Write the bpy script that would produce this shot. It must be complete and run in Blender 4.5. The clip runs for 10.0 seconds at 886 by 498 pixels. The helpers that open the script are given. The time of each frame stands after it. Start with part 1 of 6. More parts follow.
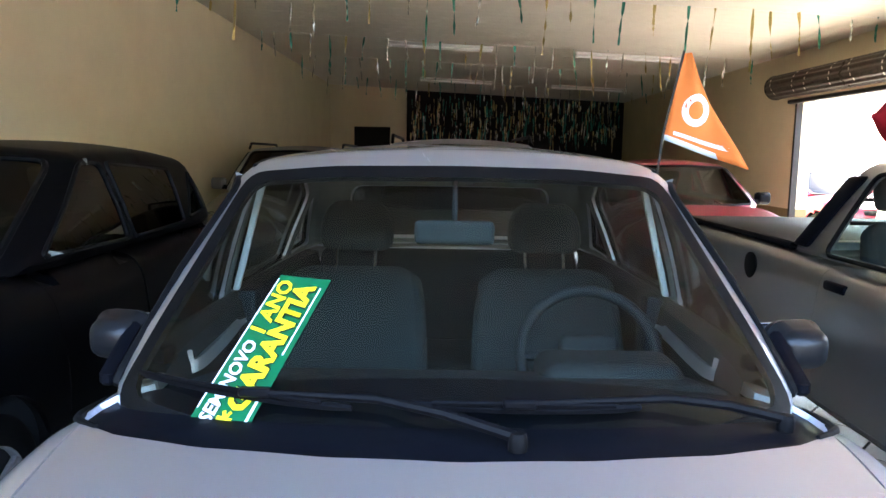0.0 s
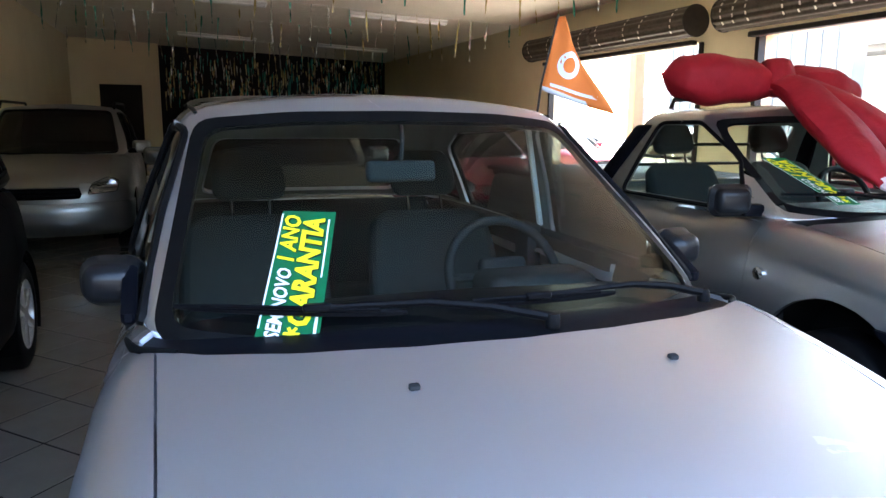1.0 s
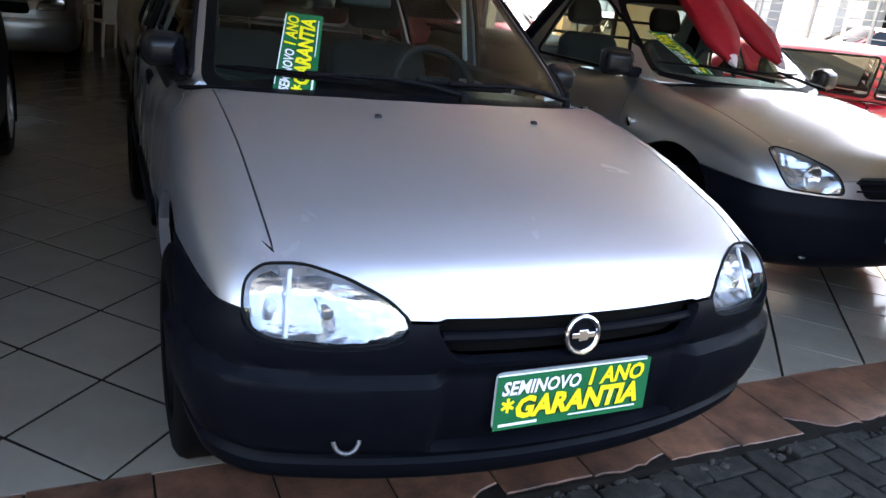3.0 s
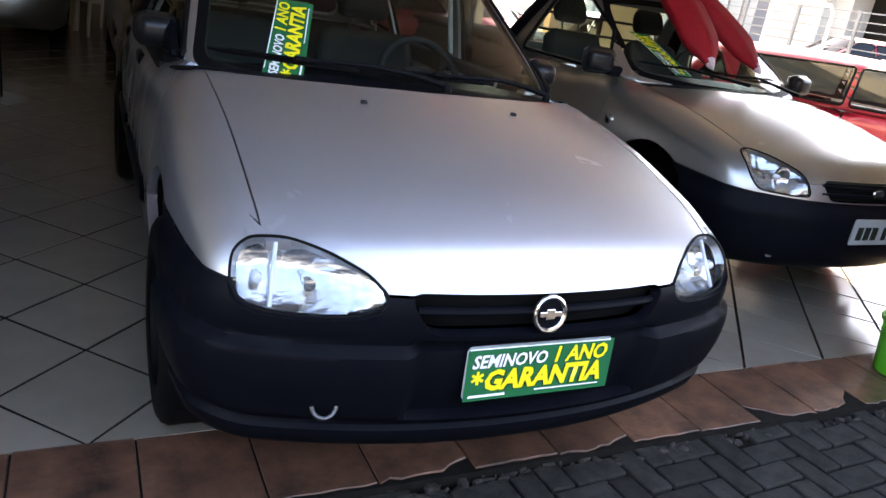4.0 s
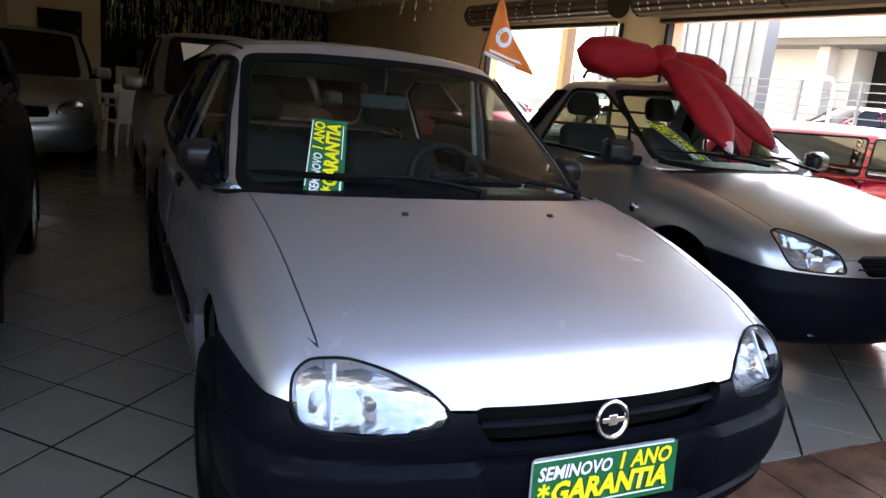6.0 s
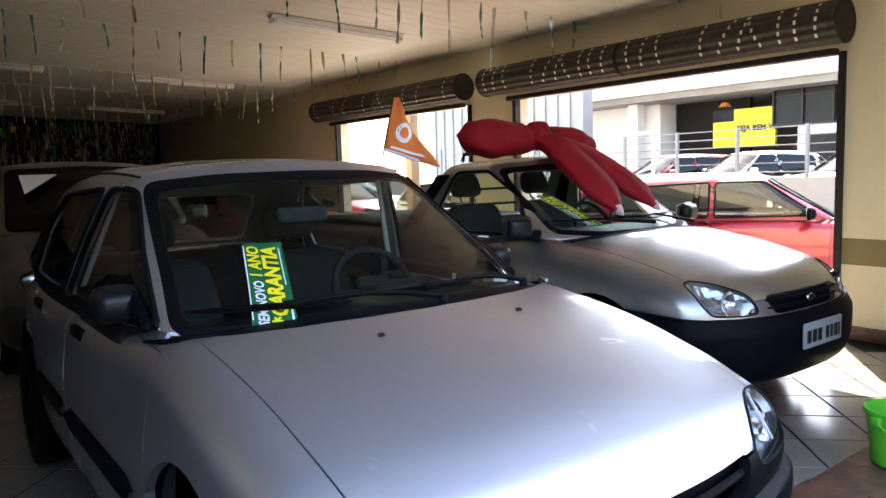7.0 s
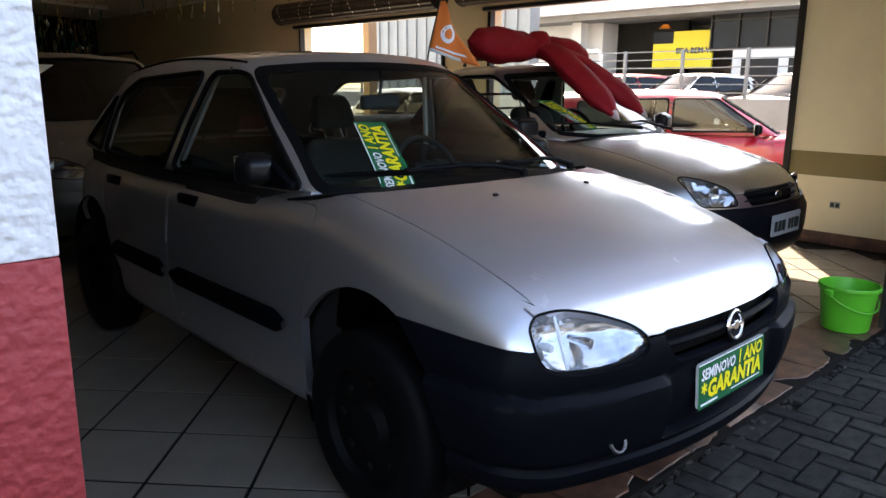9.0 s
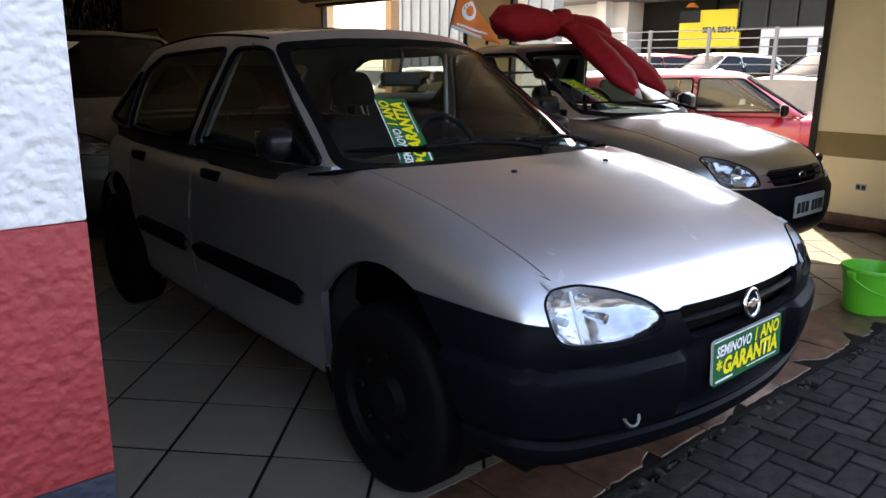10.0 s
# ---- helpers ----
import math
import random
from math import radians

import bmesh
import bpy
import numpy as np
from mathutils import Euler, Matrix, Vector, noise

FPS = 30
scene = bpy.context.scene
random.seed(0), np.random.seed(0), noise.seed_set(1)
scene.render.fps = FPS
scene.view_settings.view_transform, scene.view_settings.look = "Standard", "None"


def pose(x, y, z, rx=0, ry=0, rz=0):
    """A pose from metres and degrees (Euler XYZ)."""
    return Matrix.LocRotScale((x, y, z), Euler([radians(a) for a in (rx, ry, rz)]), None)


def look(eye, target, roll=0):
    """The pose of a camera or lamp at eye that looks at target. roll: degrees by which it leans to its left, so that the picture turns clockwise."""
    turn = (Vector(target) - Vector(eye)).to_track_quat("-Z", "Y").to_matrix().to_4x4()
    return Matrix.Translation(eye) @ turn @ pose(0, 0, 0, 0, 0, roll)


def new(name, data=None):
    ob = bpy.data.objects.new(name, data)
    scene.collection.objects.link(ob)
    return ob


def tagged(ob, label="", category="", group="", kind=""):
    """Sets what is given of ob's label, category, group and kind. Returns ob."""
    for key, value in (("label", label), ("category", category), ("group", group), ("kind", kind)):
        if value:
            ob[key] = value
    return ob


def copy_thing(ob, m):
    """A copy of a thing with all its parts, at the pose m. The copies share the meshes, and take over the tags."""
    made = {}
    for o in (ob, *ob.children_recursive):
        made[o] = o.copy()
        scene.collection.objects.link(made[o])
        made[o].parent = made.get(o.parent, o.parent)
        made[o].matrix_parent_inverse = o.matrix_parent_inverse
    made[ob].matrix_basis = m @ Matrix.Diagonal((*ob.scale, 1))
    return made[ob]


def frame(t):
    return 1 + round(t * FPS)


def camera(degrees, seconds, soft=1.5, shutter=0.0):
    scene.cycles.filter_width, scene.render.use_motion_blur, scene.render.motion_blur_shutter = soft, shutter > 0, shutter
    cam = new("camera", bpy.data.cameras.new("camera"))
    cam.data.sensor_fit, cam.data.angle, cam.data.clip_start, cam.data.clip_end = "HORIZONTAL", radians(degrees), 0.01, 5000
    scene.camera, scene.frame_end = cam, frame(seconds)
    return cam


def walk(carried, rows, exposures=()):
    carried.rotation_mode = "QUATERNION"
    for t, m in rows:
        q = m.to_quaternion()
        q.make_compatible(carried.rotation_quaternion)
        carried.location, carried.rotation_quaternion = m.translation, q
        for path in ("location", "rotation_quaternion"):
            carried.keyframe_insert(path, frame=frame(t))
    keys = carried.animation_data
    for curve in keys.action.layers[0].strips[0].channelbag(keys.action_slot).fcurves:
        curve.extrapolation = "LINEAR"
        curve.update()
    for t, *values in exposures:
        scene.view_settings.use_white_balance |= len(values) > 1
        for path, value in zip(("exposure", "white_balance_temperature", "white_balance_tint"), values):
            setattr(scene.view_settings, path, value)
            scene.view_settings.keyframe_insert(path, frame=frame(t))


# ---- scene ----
cam = camera(62.5, 10.0)
PATH = [
    (0, (-0.029, -0.113, 1.427), (-0.028, 1.87, 1.172), 0.9),
    (0.5, (-0.345, -0.095, 1.384), (0.079, 1.844, 1.143), -2.8),
    (1, (-0.573, -0.273, 1.38), (0.085, 1.583, 1.03), 0.5),
    (1.5, (-0.706, -0.53, 1.365), (0.025, 1.289, 0.971), 2.9),
    (2, (-0.75, -0.767, 1.329), (0.022, 1.007, 0.82), 3.3),
    (2.5, (-0.854, -0.95, 1.299), (-0.054, 0.776, 0.681), 5.1),
    (4, (-0.957, -1.162, 1.301), (-0.071, 0.5, 0.628), 9.5),
    (4.5, (-0.96, -1.157, 1.298), (-0.076, 0.513, 0.641), 9.3),
    (5, (-0.959, -1.148, 1.306), (-0.105, 0.556, 0.698), 8.5),
    (6.5, (-1.122, -1.065, 1.359), (-0.211, 0.685, 1.035), 2.5),
    (7, (-1.244, -0.816, 1.38), (-0.044, 0.77, 1.17), -1.7),
    (7.5, (-1.423, -0.667, 1.416), (-0.067, 0.788, 1.205), -1.0),
    (8, (-1.745, -0.761, 1.367), (-0.266, 0.546, 1.044), -1.2),
    (8.5, (-1.908, -0.808, 1.329), (-0.52, 0.574, 0.928), 0.4),
    (9, (-1.978, -0.834, 1.307), (-0.65, 0.597, 0.87), 0.4),
    (9.5, (-1.992, -0.844, 1.297), (-0.674, 0.592, 0.849), 0.6),
    (10, (-1.987, -0.858, 1.296), (-0.709, 0.602, 0.807), 0.6),
]
EXPOSURES = [(0, 4.85, 6600, 10), (0.5, 4.7, 6600, 10), (1.5, 4.0, 6600, 11), (2.5, 3.65, 7200, 12), (4.5, 3.4, 8050, 17), (6.5, 3.4, 7600, 16), (7.5, 3.45, 7150, 12), (8.5, 2.85, 7500, 14), (10, 2.85, 8200, 16)]
walk(cam, [(t, look(eye, target, roll)) for t, eye, target, roll in PATH], EXPOSURES)

# ---- world and sun ----
world = bpy.data.worlds.new("world")
scene.world = world
world.use_nodes = True
wn = world.node_tree.nodes
sky = wn.new("ShaderNodeTexSky")
sky.sky_type, sky.sun_disc = "NISHITA", False
sky.sun_elevation, sky.sun_rotation = radians(47), radians(51.5)
wn["Background"].inputs["Strength"].default_value = 0.15
world.node_tree.links.new(sky.outputs[0], wn["Background"].inputs["Color"])
sun = new("sun", bpy.data.lights.new("sun", "SUN"))
sun.data.energy, sun.data.angle, sun.data.color = 5.0, radians(0.6), (1.0, 0.95, 0.87)
sun.matrix_world = look((0.79 * 20, 0.61 * 20, 21.4), (0, 0, 0))


# ---- materials ----
def mat(name, color, rough=0.5, metal=0.0, coat=0.0, second=None, scale=8.0, amount=0.5, bump=0.0, bump_scale=60.0, spec=0.5, ior=1.45, random_=0.0, bump_detail=5.0):
    m = bpy.data.materials.new(name)
    m.use_nodes = True
    n, l = m.node_tree.nodes, m.node_tree.links
    b = n["Principled BSDF"]
    b.inputs["Base Color"].default_value = (*color, 1)
    b.inputs["Roughness"].default_value = rough
    b.inputs["Metallic"].default_value = metal
    b.inputs["Coat Weight"].default_value = coat
    b.inputs["Coat Roughness"].default_value = 0.06
    b.inputs["IOR"].default_value = ior
    b.inputs["Specular IOR Level"].default_value = spec
    co = n.new("ShaderNodeTexCoord")
    if second or random_:
        noise1 = n.new("ShaderNodeTexNoise")
        noise1.inputs["Scale"].default_value, noise1.inputs["Detail"].default_value = scale, 6.0
        noise1.inputs["Roughness"].default_value = 0.65
        l.new(co.outputs["Object"], noise1.inputs["Vector"])
        ramp = n.new("ShaderNodeMapRange")
        ramp.inputs["From Min"].default_value, ramp.inputs["From Max"].default_value = 0.35, 0.7
        ramp.inputs["To Max"].default_value = amount
        l.new(noise1.outputs["Fac"], ramp.inputs["Value"])
        mix = n.new("ShaderNodeMix")
        mix.data_type = "RGBA"
        mix.inputs[6].default_value, mix.inputs[7].default_value = (*color, 1), (*(second or color), 1)
        l.new(ramp.outputs["Result"], mix.inputs[0])
        out = mix.outputs[2]
        if random_:
            info = n.new("ShaderNodeObjectInfo")
            hsv = n.new("ShaderNodeHueSaturation")
            r2 = n.new("ShaderNodeMapRange")
            r2.inputs["To Min"].default_value, r2.inputs["To Max"].default_value = 1 - random_, 1 + random_
            l.new(info.outputs["Random"], r2.inputs["Value"])
            l.new(r2.outputs["Result"], hsv.inputs["Value"])
            l.new(out, hsv.inputs["Color"])
            out = hsv.outputs["Color"]
        l.new(out, b.inputs["Base Color"])
    if bump:
        noise2 = n.new("ShaderNodeTexNoise")
        noise2.inputs["Scale"].default_value, noise2.inputs["Detail"].default_value = bump_scale, bump_detail
        l.new(co.outputs["Object"], noise2.inputs["Vector"])
        bp = n.new("ShaderNodeBump")
        bp.inputs["Strength"].default_value, bp.inputs["Distance"].default_value = 1.0, bump
        l.new(noise2.outputs["Fac"], bp.inputs["Height"])
        l.new(bp.outputs["Normal"], b.inputs["Normal"])
    return m


def glass(name, tint, rough=0.02, clear=0.75):
    """Thin car glass: a tinted see-through sheet with a glossy face."""
    m = bpy.data.materials.new(name)
    m.use_nodes = True
    n, l = m.node_tree.nodes, m.node_tree.links
    n.remove(n["Principled BSDF"])
    tr, gl, fr, mx = n.new("ShaderNodeBsdfTransparent"), n.new("ShaderNodeBsdfGlossy"), n.new("ShaderNodeLayerWeight"), n.new("ShaderNodeMixShader")
    pw, gain = n.new("ShaderNodeMath"), n.new("ShaderNodeMath")
    tr.inputs["Color"].default_value = (*[c * clear for c in tint], 1)
    gl.inputs["Roughness"].default_value = rough
    pw.operation, gain.operation = "POWER", "MULTIPLY_ADD"
    pw.inputs[1].default_value, gain.inputs[1].default_value, gain.inputs[2].default_value = 5.0, 0.75, 0.04
    l.new(fr.outputs["Facing"], pw.inputs[0])
    l.new(pw.outputs[0], gain.inputs[0])
    l.new(gain.outputs[0], mx.inputs[0])
    l.new(tr.outputs[0], mx.inputs[1])
    l.new(gl.outputs[0], mx.inputs[2])
    l.new(mx.outputs[0], n["Material Output"].inputs[0])
    return m


def paint(name, color, flake=0.12, rough=0.34, metal=0.88, coat=0.55):
    """Metallic car paint: fine flakes, faint dust, a clear coat."""
    m = mat(name, color, rough, metal, coat, tuple(c * 0.9 + 0.02 for c in color), 3.0, flake, 0.00015, 900.0)
    # patches of dust and wiped marks that dull the clear coat
    n, l = m.node_tree.nodes, m.node_tree.links
    co, dust, span = n.new("ShaderNodeTexCoord"), n.new("ShaderNodeTexNoise"), n.new("ShaderNodeMapRange")
    dust.inputs["Scale"].default_value, dust.inputs["Detail"].default_value, dust.inputs["Distortion"].default_value = 4.5, 7.0, 1.2
    span.inputs["From Min"].default_value, span.inputs["From Max"].default_value = 0.42, 0.72
    span.inputs["To Min"].default_value, span.inputs["To Max"].default_value = 0.03, 0.30
    l.new(co.outputs["Object"], dust.inputs["Vector"])
    l.new(dust.outputs["Fac"], span.inputs["Value"])
    l.new(span.outputs["Result"], n["Principled BSDF"].inputs["Coat Roughness"])
    return m


SILVER = paint("silver_paint", (0.60, 0.615, 0.665), rough=0.40, metal=0.94, coat=1.0)
GREY = paint("grey_paint", (0.33, 0.33, 0.32), rough=0.30, coat=1.0)
BLACKP = mat("black_paint", (0.0015, 0.0015, 0.002), 0.4, 0.0, 0.0, spec=0.08)
REDP = paint("red_paint", (0.27, 0.004, 0.022), metal=0.1)
WHITEP = paint("white_paint", (0.62, 0.62, 0.62), metal=0.0)
PLASTIC = mat("black_bumper_plastic", (0.0028, 0.0032, 0.0052), 0.42, 0, 0, (0.005, 0.0055, 0.0075), 20, 0.6, 0.0002, 700, spec=0.05)
WIPER = mat("wiper_black", (0.003, 0.003, 0.004), 0.5, 0, 0, (0.007, 0.007, 0.007), 40, 0.5, spec=0.08)
RUBBER = mat("rubber", (0.0025, 0.0025, 0.003), 0.6, 0, 0, (0.006, 0.006, 0.006), 15, 0.6, spec=0.12)
DARK = mat("dark_underside", (0.003, 0.003, 0.003), 0.9, spec=0.1)
TRIM = mat("interior_plastic", (0.011, 0.012, 0.013), 0.7, 0, 0, (0.018, 0.019, 0.020), 30, 0.6, 0.00012, 400, spec=0.25)
FABRIC = mat("seat_fabric", (0.017, 0.020, 0.020), 0.95, 0, 0, (0.023, 0.027, 0.026), 40, 0.5, 0.0002, 500)
LINING = mat("door_lining", (0.20, 0.22, 0.21), 0.9, 0, 0, (0.16, 0.175, 0.17), 40, 0.5)
IRON = mat("dull_steel", (0.20, 0.20, 0.21), 0.4, 0.8, 0, (0.03, 0.028, 0.026), 90, 0.9)
MIRRORSHELL = mat("mirror_shell", (0.006, 0.0065, 0.008), 0.36, 0, 0.12, (0.010, 0.0105, 0.012), 30, 0.5, spec=0.3)
CHROME = mat("chrome", (0.75, 0.75, 0.76), 0.12, 1.0)
STEEL = mat("wheel_silver", (0.45, 0.45, 0.45), 0.35, 0.7, 0.3, (0.2, 0.2, 0.2), 25, 0.5)
LAMPGLASS = glass("lamp_glass", (0.96, 0.98, 1.0), 0.05, 0.9)


def fluted(name, color):
    """Bright metal under a moulded lens: soft level waves break up what it mirrors."""
    m = mat(name, color, 0.17, 1.0, 0, tuple(c * 0.6 for c in color), 20, 0.8)
    n, l = m.node_tree.nodes, m.node_tree.links
    co, place, big, fine, add, bp = n.new("ShaderNodeTexCoord"), n.new("ShaderNodeMapping"), n.new("ShaderNodeTexNoise"), n.new("ShaderNodeTexNoise"), n.new("ShaderNodeMath"), n.new("ShaderNodeBump")
    place.inputs["Scale"].default_value = (0.35, 0.5, 1.0)
    big.inputs["Scale"].default_value, big.inputs["Detail"].default_value = 38.0, 1.5
    fine.inputs["Scale"].default_value, fine.inputs["Detail"].default_value = 150.0, 2.0
    add.operation, add.inputs[1].default_value = "MULTIPLY_ADD", 0.12
    bp.inputs["Distance"].default_value = 0.006
    l.new(co.outputs["Object"], place.inputs["Vector"])
    l.new(place.outputs["Vector"], big.inputs["Vector"])
    l.new(place.outputs["Vector"], fine.inputs["Vector"])
    l.new(fine.outputs["Fac"], add.inputs[0])
    l.new(big.outputs["Fac"], add.inputs[2])
    l.new(add.outputs[0], bp.inputs["Height"])
    l.new(bp.outputs["Normal"], n["Principled BSDF"].inputs["Normal"])
    return m


REFLECTOR = fluted("lamp_reflector", (0.72, 0.74, 0.77))
GLASS = glass("windscreen_glass", (0.86, 0.95, 0.91), 0.02, 0.93)
TINTED = glass("tinted_glass", (0.80, 0.86, 0.83), 0.02, 0.36)
SHADEGLASS = glass("shaded_rear_glass", (0.78, 0.84, 0.80), 0.02, 0.38)
DARKGLASS = glass("dark_glass", (0.5, 0.5, 0.5), 0.02, 0.04)
ORANGE = mat("amber_lens", (0.7, 0.22, 0.03), 0.15, 0, 1)
REDLENS = mat("red_lens", (0.35, 0.01, 0.01), 0.15, 0, 1)
WHITE = mat("white_print", (0.80, 0.80, 0.80), 0.45)
YELLOW = mat("yellow_print", (0.85, 0.72, 0.02), 0.45)
GREEN = mat("green_print", (0.0, 0.115, 0.04), 0.4)


# ---- building helpers ----
def part(name, bm, material, parent=None, label="", smooth=True):
    me = bpy.data.meshes.new(name)
    bm.to_mesh(me)
    bm.free()
    me.materials.append(material)
    if smooth:
        me.polygons.foreach_set("use_smooth", [True] * len(me.polygons))
        me.set_sharp_from_angle(angle=radians(38))
    ob = new(name, me)
    if parent:
        ob.parent = parent
    if label:
        ob["label"] = label
    return ob


def empty(name, m=Matrix(), **tags):
    ob = new(name)
    ob.empty_display_size = 0.1
    ob.matrix_basis = m
    return tagged(ob, **tags)


def box(x0, y0, z0, x1, y1, z1, bevel=0.0, seg=2, bm=None):
    bm = bm or bmesh.new()
    made = bmesh.ops.create_cube(bm, size=1.0)["verts"]
    for v in made:
        v.co = Vector(((x0 + x1) / 2 + v.co.x * (x1 - x0), (y0 + y1) / 2 + v.co.y * (y1 - y0), (z0 + z1) / 2 + v.co.z * (z1 - z0)))
    if bevel:
        edges = list({e for v in made for e in v.link_edges})
        bmesh.ops.bevel(bm, geom=edges, offset=bevel, segments=seg, affect="EDGES", profile=0.5)
    return bm


def tube(points, radius, sides=10, bm=None, close=False):
    """A round bar along points; radius a number or one per point."""
    bm = bm or bmesh.new()
    pts = [Vector(p) for p in points]
    rings, up = [], None
    for i, p in enumerate(pts):
        a, b = pts[max(i - 1, 0)], pts[min(i + 1, len(pts) - 1)]
        if close:
            a, b = pts[i - 1], pts[(i + 1) % len(pts)]
        d = (b - a).normalized()
        up = up or d.orthogonal().normalized()
        up = (up - d * up.dot(d)).normalized()
        side = d.cross(up)
        r = radius[i] if isinstance(radius, (list, tuple)) else radius
        rings.append([bm.verts.new(p + r * (math.cos(t) * up + math.sin(t) * side)) for t in (2 * math.pi * k / sides for k in range(sides))])
    n = len(rings)
    for i in range(n if close else n - 1):
        a, b = rings[i], rings[(i + 1) % n]
        for k in range(sides):
            bm.faces.new((a[k], a[(k + 1) % sides], b[(k + 1) % sides], b[k]))
    if not close:
        bm.faces.new(rings[0][::-1]), bm.faces.new(rings[-1])
    bmesh.ops.recalc_face_normals(bm, faces=bm.faces)
    return bm


def lathe(profile, sides=32, axis="Z", bm=None, at=(0, 0, 0)):
    """Profile of (radius, height) turned round an axis."""
    bm = bm or bmesh.new()
    rows = []
    for r, h in profile:
        row = []
        for k in range(sides):
            t = 2 * math.pi * k / sides
            c, s = r * math.cos(t), r * math.sin(t)
            p = {"Z": (c, s, h), "X": (h, c, s), "Y": (c, h, s)}[axis]
            row.append(bm.verts.new(Vector(p) + Vector(at)))
        rows.append(row)
    for a, b in zip(rows, rows[1:]):
        for k in range(sides):
            bm.faces.new((a[k], a[(k + 1) % sides], b[(k + 1) % sides], b[k]))
    bmesh.ops.remove_doubles(bm, verts=bm.verts, dist=1e-6)
    bmesh.ops.recalc_face_normals(bm, faces=bm.faces)
    return bm


def prism(outline, depth, bevel=0.0):
    """A flat outline (x, z) with thickness depth along +y."""
    bm = bmesh.new()
    f = bm.faces.new([bm.verts.new((x, 0, z)) for x, z in outline])
    ext = bmesh.ops.extrude_face_region(bm, geom=[f])["geom"]
    bmesh.ops.translate(bm, vec=(0, depth, 0), verts=[v for v in ext if isinstance(v, bmesh.types.BMVert)])
    bmesh.ops.recalc_face_normals(bm, faces=bm.faces)
    if bevel:
        bmesh.ops.bevel(bm, geom=list(bm.edges), offset=bevel, segments=1, affect="EDGES")
    return bm


def lettering(text, size, material, parent, m, name="lettering", bold=0.0, spacing=1.0, width=None):
    """Built-in font turned into a thin mesh, lying in its own x and y."""
    cu = bpy.data.curves.new(name, "FONT")
    cu.body, cu.size, cu.extrude, cu.offset, cu.space_character = text, size, 0.0006, bold, spacing
    cu.resolution_u = 3
    tmp = bpy.data.objects.new(name, cu)
    me = bpy.data.meshes.new_from_object(tmp)
    bpy.data.objects.remove(tmp), bpy.data.curves.remove(cu)
    if width:
        xs = [v.co.x for v in me.vertices]
        k = width / (max(xs) - min(xs))
        x0 = min(xs)
        for v in me.vertices:
            v.co.x = (v.co.x - x0) * k
    me.materials.clear()
    me.materials.append(material)
    ob = new(name, me)
    ob.parent, ob.matrix_basis = parent, m
    return ob


def curve(*pts):
    """A smooth line through (position, value) pairs, held level past its ends, without overshoot."""
    px, pv = np.array([p[0] for p in pts], float), np.array([p[1] for p in pts], float)
    d = np.diff(pv) / np.diff(px)
    s = np.zeros(len(px))
    for i in range(1, len(px) - 1):
        s[i] = 0 if d[i - 1] * d[i] <= 0 else 2 * d[i - 1] * d[i] / (d[i - 1] + d[i])
    s[0], s[-1] = d[0], d[-1]

    def f(x):
        x = min(max(x, px[0]), px[-1])
        i = min(max(int(np.searchsorted(px, x)) - 1, 0), len(px) - 2)
        h = px[i + 1] - px[i]
        t = (x - px[i]) / h
        return float((2 * t**3 - 3 * t**2 + 1) * pv[i] + (t**3 - 2 * t**2 + t) * h * s[i] + (-2 * t**3 + 3 * t**2) * pv[i + 1] + (t**3 - t**2) * h * s[i + 1])

    return f


def rounded(outline, radius=0.04, steps=4):
    """A polygon with its corners rounded."""
    out, n = [], len(outline)
    for i in range(n):
        p, a, b = (Vector(outline[k % n]) for k in (i, i - 1, i + 1))
        da, db = (a - p), (b - p)
        r = min(radius, da.length * 0.45, db.length * 0.45)
        p0, p1 = p + da.normalized() * r, p + db.normalized() * r
        for k in range(steps + 1):
            t = k / steps
            q = (1 - t) ** 2 * p0 + 2 * t * (1 - t) * p + t * t * p1
            out.append((q.x, q.y))
    return out


def inside(poly, u, v):
    ok, j = False, len(poly) - 1
    for i in range(len(poly)):
        (xi, yi), (xj, yj) = poly[i], poly[j]
        if (yi > v) != (yj > v) and u < (xj - xi) * (v - yi) / (yj - yi) + xi:
            ok = not ok
        j = i
    return ok


def nearest(poly, u, v):
    best, at = 1e9, (u, v)
    for i in range(len(poly)):
        (ax, ay), (bx, by) = poly[i - 1], poly[i]
        dx, dy = bx - ax, by - ay
        t = min(max(((u - ax) * dx + (v - ay) * dy) / (dx * dx + dy * dy + 1e-12), 0), 1)
        qx, qy = ax + t * dx, ay + t * dy
        d = (qx - u) ** 2 + (qy - v) ** 2
        if d < best:
            best, at = d, (qx, qy)
    return at


PLANES = {"x": (1, 2, 0), "y": (0, 2, 1), "z": (0, 1, 2)}


